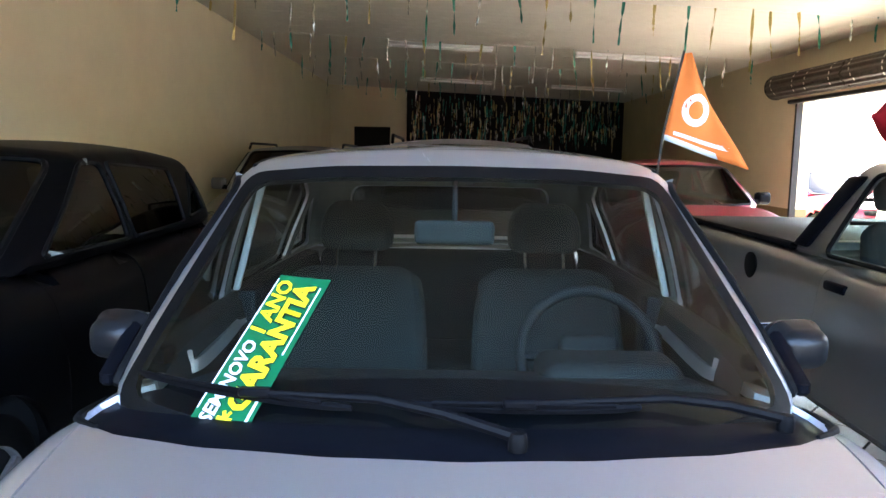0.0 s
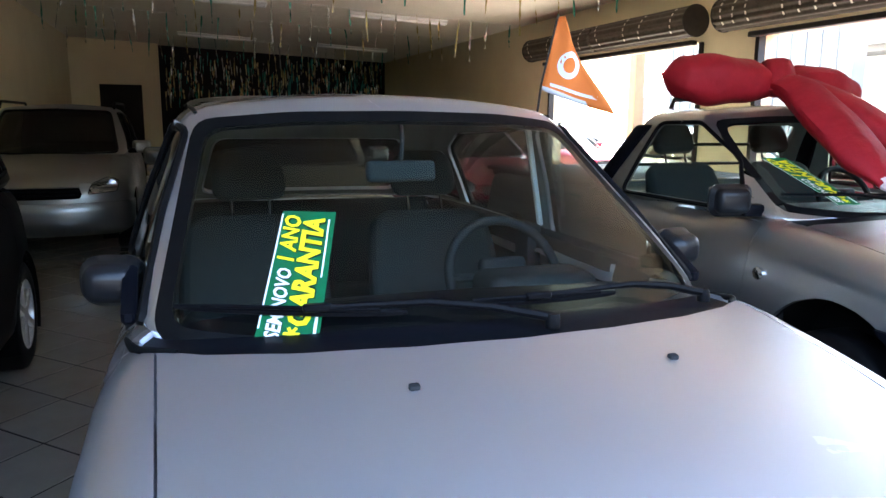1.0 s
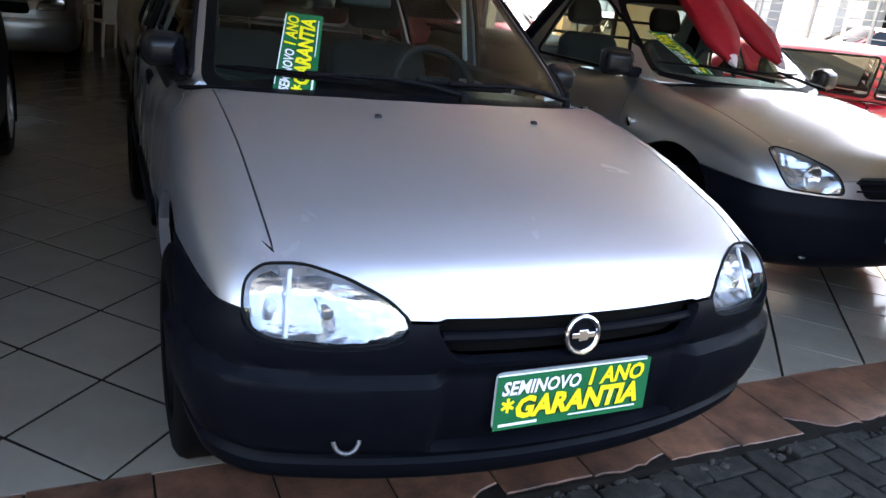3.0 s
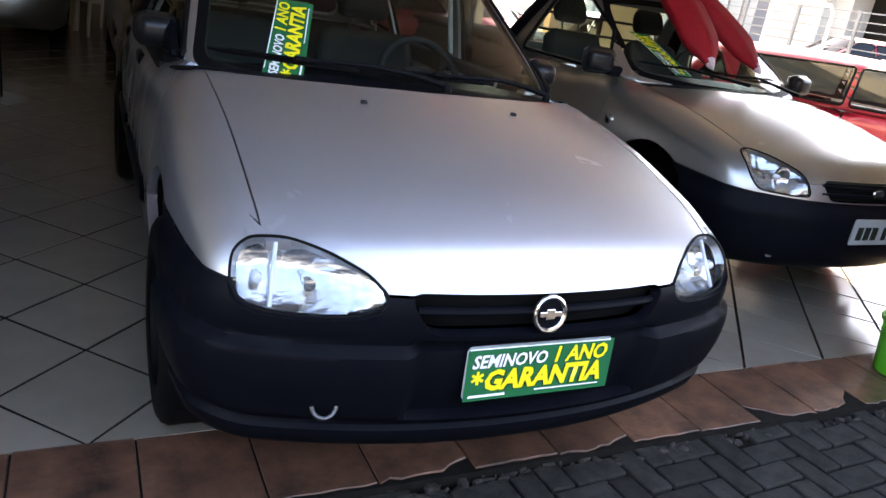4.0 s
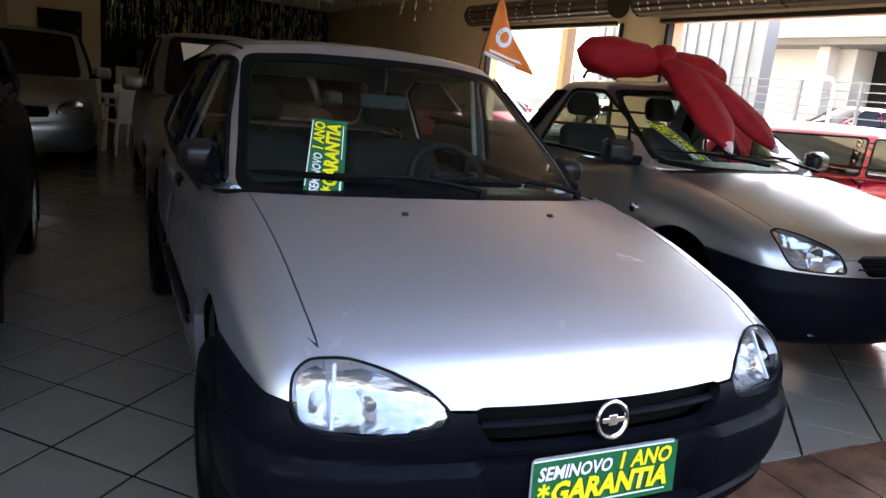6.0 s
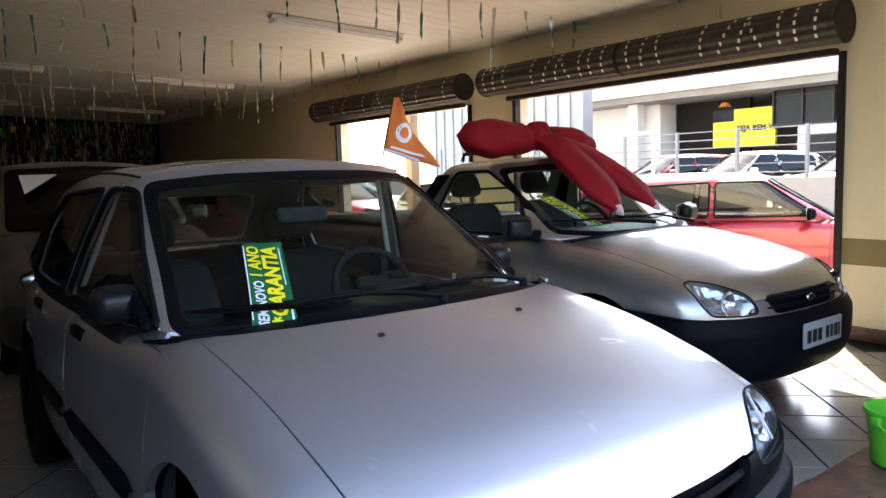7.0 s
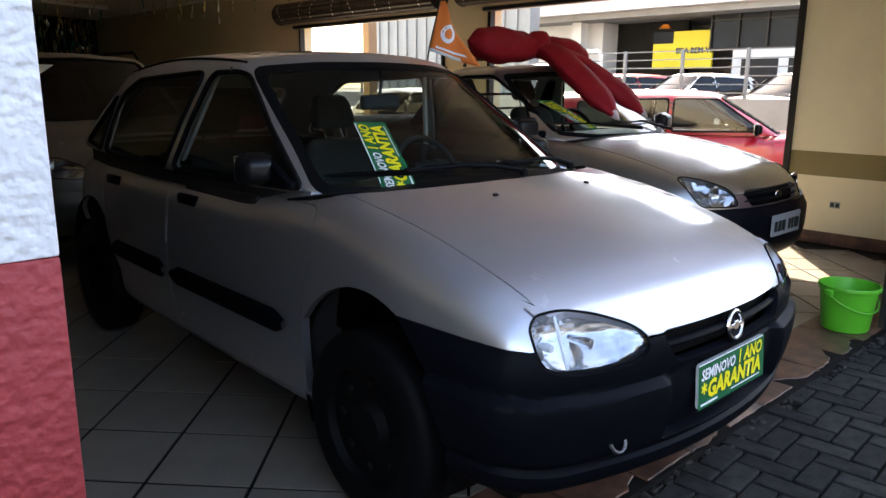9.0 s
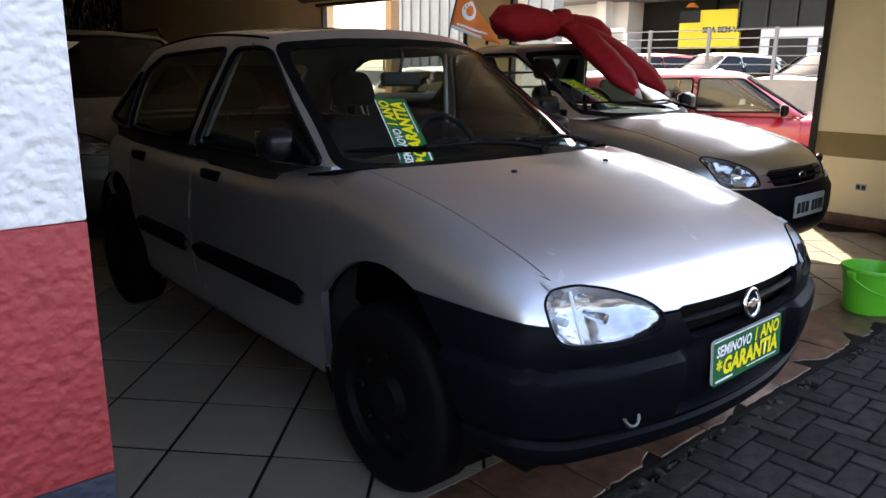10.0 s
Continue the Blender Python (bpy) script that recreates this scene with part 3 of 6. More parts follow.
BROWN = mat("brown_threshold_tile", (0.15, 0.068, 0.042), 0.42, 0, 0.08, (0.028, 0.016, 0.012), 9.0, 1.0, 0.0012, 60, random_=0.32)
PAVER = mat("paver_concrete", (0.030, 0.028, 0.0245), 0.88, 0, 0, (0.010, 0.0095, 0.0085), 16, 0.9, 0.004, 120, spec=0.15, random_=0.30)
SOIL = mat("joint_dirt", (0.012, 0.0105, 0.009), 0.95, 0, 0, (0.008, 0.007, 0.006), 40, 0.8, 0.004, 60, spec=0.08)
RUBBLE = mat("mortar_rubble", (0.055, 0.048, 0.042), 0.95, 0, 0, (0.012, 0.011, 0.010), 25, 0.9, 0.003, 120, spec=0.12)
ROUGHWHITE = mat("rough_white_paint", (0.80, 0.81, 0.83), 0.7, 0, 0, (0.70, 0.72, 0.75), 10, 0.5, 0.007, 60, bump_detail=1.5)
ROUGHRED = mat("rough_red_paint", (0.33, 0.038, 0.042), 0.65, 0, 0, (0.25, 0.03, 0.032), 10, 0.6, 0.007, 60, bump_detail=1.5)
ROUGHGREY = mat("rough_slate_paint", (0.022, 0.028, 0.044), 0.7, 0, 0, (0.014, 0.018, 0.028), 10, 0.6, 0.007, 60, bump_detail=1.5, spec=0.25)
BLACKMETAL = mat("black_metal", (0.02, 0.018, 0.016), 0.5, 0.4, 0, (0.04, 0.035, 0.03), 20, 0.6)
ASPHALT = mat("asphalt", (0.26, 0.245, 0.22), 0.9, 0, 0, (0.17, 0.16, 0.145), 0.8, 0.7, 0.003, 150)
CONCRETE = mat("grey_concrete", (0.30, 0.29, 0.27), 0.85, 0, 0, (0.2, 0.195, 0.185), 1.5, 0.6, 0.002, 40)
OUTWHITE = mat("outside_white_wall", (0.70, 0.69, 0.66), 0.8, 0, 0, (0.6, 0.59, 0.56), 0.7, 0.5, 0.001, 30)
DULLWALL = mat("dull_brown_wall", (0.16, 0.14, 0.12), 0.85, 0, 0, (0.10, 0.09, 0.08), 0.7, 0.6, 0.002, 20)
ROAD = mat("road_asphalt", (0.05, 0.05, 0.05), 0.9, 0, 0, (0.035, 0.035, 0.035), 2.0, 0.6, 0.003, 150)
# colour of the dark back wall, and of sheets that stand for shade in openings
DARKWALL_SHADE = mat("dark_wall_and_shade", (0.007, 0.0065, 0.005), 0.6, 0, 0, (0.012, 0.011, 0.009), 3, 0.6, spec=0.2)


def slab(name, x0, y0, z0, x1, y1, z1, material, label, category="wall", bevel=0.0):
    ob = part(name, box(x0, y0, z0, x1, y1, z1, bevel), material, None, smooth=False)
    return tagged(ob, label=label, category=category, kind="structure")


floor = slab("floor", XL - 0.2, 0.33, -0.16, XR + 0.25, YB + 0.2, -0.006, GROUT, "diagonal ceramic floor tiles with dark grout", "floor")
ground = slab("ground", -150, -150, -0.5, 250, 250, -0.18, ASPHALT, "grey worn asphalt street and yard outside", "ground")
pavement = slab("pavement", -7.0, -5.0, -0.179, 9.0, 0.32, -0.045, SOIL, "grey concrete block pavement before the showroom", "pavement")
# unseen road, added dark so that little sunlight bounces in from the front
slab("road", -80, -15, -0.4, 11.5, -5.0, -0.174, ROAD, "unseen dark asphalt road added before the showroom to cut bounced light", "road")
slab("wall_west", XL - 0.2, YF1, -0.1, XL, YB, ZC + 0.5, WALL, "cream plastered side wall of the showroom")
slab("wall_north", XL - 0.2, YB, -0.1, XR + 0.25, YB + 0.2, ZC + 0.5, DARKWALL_SHADE, "dark panelled back wall of the showroom")
bm = box(XL - 0.2, YF0 + 0.02, ZC, XR + 0.25, YB + 0.2, ZC + 0.12)
for v in bm.verts:
    v.co.z += (XR - v.co.x) * 0.042
# shallow joints between the ceiling boards, as thin raised seams
for k in range(92):
    bm2 = box(XL, 0.0, 0.002, XR, 0.008, 0.006, 0, bm=None)
    for v in bm2.verts:
        v.co = Vector((v.co.x, v.co.y + YF1 + 0.2 * k + 0.2, ZC - 0.004 + v.co.z + (XR - v.co.x) * 0.042))
    me = bpy.data.meshes.new("seam")
    bm2.to_mesh(me)
    bm2.free()
    bm.from_mesh(me)
    bpy.data.meshes.remove(me)
ceiling = tagged(part("ceiling", bm, CEIL, None, smooth=False), label="pale boarded ceiling hung with tinsel strips", category="ceiling", kind="structure")

# east wall with two roller-door openings
O1, O2, HEAD = (1.81, 5.50), (6.27, 9.70), 2.20
wall_e = [("wall_east_1", YF0 + 0.22, O1[0]), ("wall_east_2", O1[1], O2[0]), ("wall_east_3", O2[1], YB)]
for nm, y0, y1 in wall_e:
    slab(nm, XR, y0, 0.78, XR + 0.22, y1, ZC + 0.1, WALL, "cream plastered wall beside the roller doors")
    slab(nm + "_low", XR, y0, -0.17, XR + 0.22, y1, 0.575, WALL, "cream plastered wall under the olive stripe")
    slab(nm + "_stripe", XR - 0.002, y0, 0.575, XR + 0.222, y1, 0.78, STRIPE, "olive painted stripe along the cream wall")
for n_, (y0, y1) in enumerate((O1, O2), 1):
    slab("wall_east_head_%d" % n_, XR, y0, HEAD, XR + 0.22, y1, ZC + 0.1, WALL, "cream wall above a roller door")
    for y in (y0, y1):
        s_ = 1 if y == y0 else -1
        slab("trim_%d_%s" % (n_, "a" if s_ == 1 else "b"), XR - 0.03, min(y, y + s_ * 0.05), -0.1, XR + 0.05, max(y, y + s_ * 0.05), HEAD, BLACKMETAL, "black steel guide rail of a roller door", "guide rail")
slab("baseboard_east", XR - 0.014, YF1, -0.006, XR, O1[0], 0.10, BROWN, "brown tile skirting at the foot of the wall", "skirting")
slab("wall_north_west", XL, YB - 0.35, -0.1, -1.02, YB, ZC + 0.45, WALL, "cream plastered wall beside the back doorway")
# the doorway's inner shade is a flat near-black sheet on the wall
slab("door_1", -2.34, YB - 0.37, 0.0, -1.42, YB - 0.352, 2.12, DARKWALL_SHADE, "flat near-black sheet for the shade inside the back doorway", "doorway")

# facade: two painted piers and the head over the front opening
FX0, FX1 = -1.73, 2.49


def pier(name, x0, x1, label):
    root = empty(name, kind="structure", label=label, category="pillar")
    part("painted_base", box(x0, YF0, -0.17, x1, YF1, 0.745, 0.004), ROUGHGREY, root)
    part("painted_band", box(x0, YF0, 0.745, x1, YF1, 1.10, 0.004), ROUGHRED, root)
    part("painted_top", box(x0, YF0, 1.10, x1, YF1, ZC + 0.4, 0.004), ROUGHWHITE, root)
    return root


pier("wall_south_1", XL - 0.2, FX0, "rough rendered pier painted white over red over slate")
pier_e = pier("wall_south_2", FX1, XR + 0.22, "rough rendered pier painted white over red over slate with red lettering")
slab("wall_south_head", FX0, YF0 + 0.002, 2.75, FX1, YF1, ZC + 0.4, ROUGHWHITE, "white rendered wall above the front opening")
slab("trim_3", FX1 - 0.015, YF1 + 0.001, -0.02, FX1 + 0.03, YF1 + 0.03, 2.75, BLACKMETAL, "black steel guide rail of the front roller door", "guide rail")

# unseen upper storey and roof, added to keep sun off the pavement
slab("wall_added_upper", XL - 0.2, YF0, ZC + 0.402, XR + 0.25, YF1, 8.0, OUTWHITE, "unseen plain upper wall added over the showroom front to cast shade")
slab("roof", XL - 0.2, YF1, 7.8, XR + 0.25, YB + 0.2, 8.0, CONCRETE, "unseen flat roof added over the upper wall", "roof")

# broken threshold between tiles and pavement
bm = bmesh.new()
rng = random.Random(4)
for i in range(520):
    x = -2.2 + i * 0.0130 + rng.uniform(-0.02, 0.02)
    w, d, h = rng.uniform(0.004, 0.026), rng.uniform(0.004, 0.018), rng.uniform(0.010, 0.028)
    b2 = box(-w, -d, 0, w, d, h, 0.006, 1)
    turn_ = Matrix.Rotation(rng.uniform(-1.5, 1.5), 3, "Z")
    y = 0.318 + rng.uniform(-0.035, 0.04)
    for v in b2.verts:
        v.co = turn_ @ v.co + Vector((x, y, -0.046 + noise.noise(v.co * 40 + Vector((i, 0, 0))) * 0.006))
    me = bpy.data.meshes.new("rubble")
    b2.to_mesh(me)
    b2.free()
    bm.from_mesh(me)
    bpy.data.meshes.remove(me)
tagged(part("broken_edge", bm, RUBBLE), label="broken mortar edge along the threshold tiles", category="rubble", kind="stuff")

# unseen row of houses added across the street, to shape bounced light and reflections
street = empty("street_building", pose(0, -15, -0.18), label="unseen dull brown building row added across the street to shape light", category="building")
part("front_wall", box(-30, -1, 0, 34, 0, 5.5), DULLWALL, street, smooth=False)
for k in range(10):
    part("shop_door", box(-28 + k * 6, 0, 0, -25 + k * 6, 0.06, 2.8), CONCRETE, street, smooth=False)
part("canopy", box(-30, 0, 3.2, 34, 1.4, 3.4), CONCRETE, street, smooth=False)

ROUND_TOP = curve((0.2, 0.93), (0.35, 0.975), (0.6, 1.0), (0.8, 0.975), (0.95, 0.94), (1.1, 0.9))
HATCH = dict(
    length=3.72, width=1.54, step=0.03, frit=True, rear_glass=SHADEGLASS, paint=SILVER, axles=(0.815, 3.21), arch=0.365, lift=0.070, wheel_r=0.297, track=0.778, tyre=0.17,
    rim=mat("dark_rim", (0.004, 0.004, 0.004), 0.6, 0.0, spec=0.12), tub_half=0.36, tub_round=0.10, front_bend=(0.15, 2.2),
    top=curve((0.0, 0.735), (0.10, 0.785), (0.25, 0.85), (0.5, 0.92), (0.8, 0.975), (1.0, 1.0), (1.2, 1.0), (1.6, 0.965), (2.5, 0.975), (3.3, 0.99), (3.72, 0.97)),
    low=curve((0.0, 0.265), (0.4, 0.225), (0.9, 0.19), (2.9, 0.20), (3.4, 0.25), (3.72, 0.30)),
    crown=curve((0.0, 0.02), (0.4, 0.04), (0.8, 0.04), (1.2, 0.05), (3.72, 0.05)),
    plan=curve((0.0, 0.70), (0.2, 0.725), (0.45, 0.762), (0.75, 0.782), (1.2, 0.778), (2.4, 0.775), (3.2, 0.76), (3.72, 0.69)),
    section=ROUND_TOP,
    nose=curve((0.2, 0.135), (0.35, 0.09), (0.5, 0.078), (0.575, 0.074), (0.62, 0.070), (0.70, 0.062), (0.76, 0.072), (0.85, 0.09)),
    tail=curve((0.25, 0.08), (0.5, 0.0), (0.7, 0.02), (1.0, 0.10)),
    bumper=dict(z=0.68, to=0.80, tilt=-0.02, fine=True, recess=(0.30, 0.395, 0.585, 0.035),
                off=curve((0.22, 0.0), (0.27, 0.012), (0.32, 0.03), (0.36, 0.035), (0.375, 0.022), (0.40, 0.04), (0.50, 0.052), (0.555, 0.047), (0.575, 0.020), (0.60, 0.022), (0.64, 0.018), (0.68, 0.006)),
                label="black unpainted plastic front bumper"),
    rear_bumper=dict(z=0.56, to=3.25, off=curve((0.2, 0.0), (0.3, 0.03), (0.5, 0.04), (0.57, 0.012))),
    lamps=[dict(name="headlight", outline=rounded([(0.388, 0.684), (0.392, 0.652), (0.435, 0.632), (0.527, 0.623), (0.62, 0.625), (0.676, 0.640), (0.694, 0.682), (0.684, 0.732), (0.648, 0.758), (0.575, 0.764), (0.50, 0.750), (0.425, 0.720)], 0.03), rim=0.0035, rim_material=RUBBER, ripple=0.4, label="clear glass headlight with fluted lens"),
           dict(name="tail_lamp", outline=rounded([(0.50, 0.62), (0.66, 0.62), (0.66, 0.9), (0.58, 0.9)], 0.03), way=1, lens=REDLENS, rim=0.003, rim_material=RUBBER)],
    grille=dict(outline=rounded([(-0.29, 0.600), (0.29, 0.600), (0.345, 0.688), (-0.345, 0.688)], 0.03), bars=(0.648,), half=0.32, bar=0.011),
    hood=[(-0.612, 0.0), (-0.619, 0.20), (-0.628, 0.4), (-0.632, 0.7), (-0.640, 1.085), (-0.55, 1.02), (-0.4, 0.962), (-0.2, 0.92), (0, 0.905), (0.2, 0.92), (0.4, 0.962), (0.55, 1.02), (0.640, 1.085), (0.632, 0.7), (0.628, 0.4), (0.619, 0.20), (0.612, 0.0), (0.605, -0.2), (-0.605, -0.2)],
    hood_from=0.66,
    cowl=[(-0.668, 1.13), (-0.640, 1.085), (-0.55, 1.02), (-0.4, 0.962), (-0.2, 0.92), (0, 0.905), (0.2, 0.92), (0.4, 0.962), (0.55, 1.02), (0.640, 1.085), (0.668, 1.13), (0.672, 1.22), (0.60, 1.30), (-0.60, 1.30), (-0.672, 1.22)],
    cabin=[(-0.60, 1.30), (0.60, 1.30), (0.66, 1.6), (0.66, 3.45), (-0.66, 3.45), (-0.66, 1.6)],
    doors=[rounded([(1.15, 0.27), (2.18, 0.27), (2.20, 0.93), (1.10, 0.93)], 0.05), rounded([(2.195, 0.27), (2.75, 0.27), (2.95, 0.55), (3.05, 0.93), (2.215, 0.93)], 0.05)],
    house=dict(front=(0.93, 1.72, 0.24), rear=(3.66, 3.15, 0.12), base=curve((0.8, 0.93), (2.0, 0.93), (3.7, 0.96)), roof=curve((1.5, 1.415), (1.9, 1.45), (2.4, 1.465), (3.0, 1.43), (3.3, 1.38)),
               belt_width=curve((0.9, 0.63), (1.2, 0.665), (1.6, 0.735), (2.5, 0.755), (3.2, 0.725), (3.7, 0.64)), roof_width=curve((1.6, 0.545), (2.3, 0.575), (3.2, 0.54)), round=0.07,
               windscreen=rounded([(-0.655, 0.946), (-0.4, 0.938), (0, 0.934), (0.4, 0.938), (0.655, 0.946), (0.543, 1.375), (0.3, 1.397), (0, 1.402), (-0.3, 1.397), (-0.543, 1.375)], 0.05), frit_mid=1.18, frit_z=0.94,
               side=[rounded([(1.27, 0.965), (2.155, 0.958), (2.03, 1.352), (1.81, 1.355)], 0.05), rounded([(2.235, 0.958), (2.99, 0.972), (2.99, 1.25), (2.80, 1.325), (2.095, 1.355)], 0.05), rounded([(3.06, 0.985), (3.34, 1.01), (3.06, 1.25)], 0.03)],
               back=rounded([(-0.5, 1.02), (0.5, 1.02), (0.44, 1.30), (-0.44, 1.30)], 0.05)),
)
hatch, hatch_tree, hatch_house = car("hatchback", HATCH, pose(0, 0, 0), label="silver five-door hatchback with black bumper and warranty sign", category="car")

PICKUP = dict(
    length=4.46, width=1.68, step=0.04, frit=True, side_glass=GLASS, paint=GREY, axles=(0.80, 3.63), arch=0.36, lift=0.06, wheel_r=0.29, track=0.81, tyre=0.175, tub_half=0.37, tub_round=0.10, front_bend=(0.20, 2.6),
    top=curve((0.0, 0.76), (0.12, 0.82), (0.3, 0.88), (0.6, 0.945), (1.0, 1.0), (1.3, 1.02), (1.6, 0.97), (2.6, 0.98), (3.5, 0.99), (4.46, 0.99)),
    low=curve((0.0, 0.26), (0.5, 0.22), (3.6, 0.24), (4.46, 0.34)),
    crown=curve((0.0, 0.03), (0.5, 0.05), (1.2, 0.06), (2.4, 0.02), (4.46, 0.02)),
    plan=curve((0.0, 0.74), (0.25, 0.77), (0.5, 0.81), (0.8, 0.835), (2.5, 0.84), (4.0, 0.83), (4.46, 0.81)),
    section=ROUND_TOP,
    nose=curve((0.2, 0.08), (0.4, 0.03), (0.55, 0.03), (0.66, 0.05), (0.76, 0.09), (0.85, 0.13)),
    tail=curve((0.25, 0.05), (0.5, 0.0), (1.0, 0.03)),
    bumper=dict(z=0.615, to=0.60, tilt=-0.06, off=curve((0.18, 0.0), (0.26, 0.02), (0.34, 0.035), (0.44, 0.045), (0.54, 0.045), (0.60, 0.02)), label="black plastic front bumper"),
    rear_bumper=dict(z=0.5, to=4.1, off=curve((0.2, 0.0), (0.3, 0.03), (0.5, 0.02))),
    lamps=[dict(name="headlight", outline=rounded([(0.42, 0.636), (0.52, 0.632), (0.67, 0.640), (0.700, 0.69), (0.690, 0.785), (0.64, 0.800), (0.56, 0.785), (0.45, 0.735)], 0.03), label="clear headlight with a round reflector", rim=0.004, rim_material=RUBBER)],
    grille=dict(outline=rounded([(-0.31, 0.625), (0.31, 0.625), (0.36, 0.70), (0.32, 0.715), (-0.32, 0.715), (-0.36, 0.70)], 0.02), bars=(0.655, 0.69), half=0.36, bar=0.008),
    hood=[(-0.64, 0.18), (-0.66, 0.5), (-0.68, 1.12), (-0.5, 1.04), (-0.25, 0.99), (0, 0.975), (0.25, 0.99), (0.5, 1.04), (0.68, 1.12), (0.66, 0.5), (0.64, 0.18), (0.6, -0.2), (-0.6, -0.2)],
    hood_from=0.70,
    cowl=[(-0.68, 1.12), (-0.5, 1.04), (-0.25, 0.99), (0, 0.975), (0.25, 0.99), (0.5, 1.04), (0.68, 1.12), (0.66, 1.32), (-0.66, 1.32)],
    cabin=[(-0.66, 1.32), (0.66, 1.32), (0.72, 1.6), (0.72, 2.44), (-0.72, 2.44), (-0.72, 1.6)],
    doors=[rounded([(1.28, 0.30), (2.28, 0.30), (2.30, 0.95), (1.26, 0.95)], 0.05)],
    house=dict(front=(1.02, 1.78, 0.22), rear=(2.70, 2.38, 0.04), base=curve((0.9, 0.95), (3.0, 0.95)), roof=curve((1.6, 1.435), (1.95, 1.475), (2.4, 1.465)),
               belt_width=curve((1.0, 0.68), (1.5, 0.76), (2.9, 0.79)), roof_width=curve((1.6, 0.585), (2.5, 0.60)), round=0.06,
               windscreen=rounded([(-0.66, 0.99), (-0.4, 0.965), (0, 0.96), (0.4, 0.965), (0.66, 0.99), (0.575, 1.39), (0.3, 1.41), (0, 1.415), (-0.3, 1.41), (-0.575, 1.39)], 0.05), frit_mid=1.2,
               side=[rounded([(1.335, 0.978), (2.34, 0.985), (2.22, 1.372), (1.88, 1.378), (1.585, 1.2)], 0.05)],
               back=rounded([(-0.6, 1.02), (0.6, 1.02), (0.52, 1.37), (-0.52, 1.37)], 0.05)),
)
pickup, pickup_tree, pickup_house = car("pickup_truck", PICKUP, pose(2.56, 0.99, 0), label="grey pickup truck with black bumper and red bow on its roof", category="pickup truck")


def plain_car(name, m, paint_, L=3.9, W=1.66, H=1.48, van=0.0, glass_=DARKGLASS, rim=STEEL, spokes=6, label="", plastic=True, step=0.06, nose_z=0.76, mirrors=True, mirror_material=None):
    """A simpler car for the middle distance; van lifts and steepens bonnet and tail."""
    cb = 0.95 + 0.08 * van
    ws0 = 0.95 - 0.15 * van
    roof0 = 1.75 - 0.15 * van
    end = L - 0.12
    hb = [(-0.60, ws0 + 0.16), (-0.3, ws0 + 0.03), (0, ws0), (0.3, ws0 + 0.03), (0.60, ws0 + 0.16)]
    mid = L * 0.56
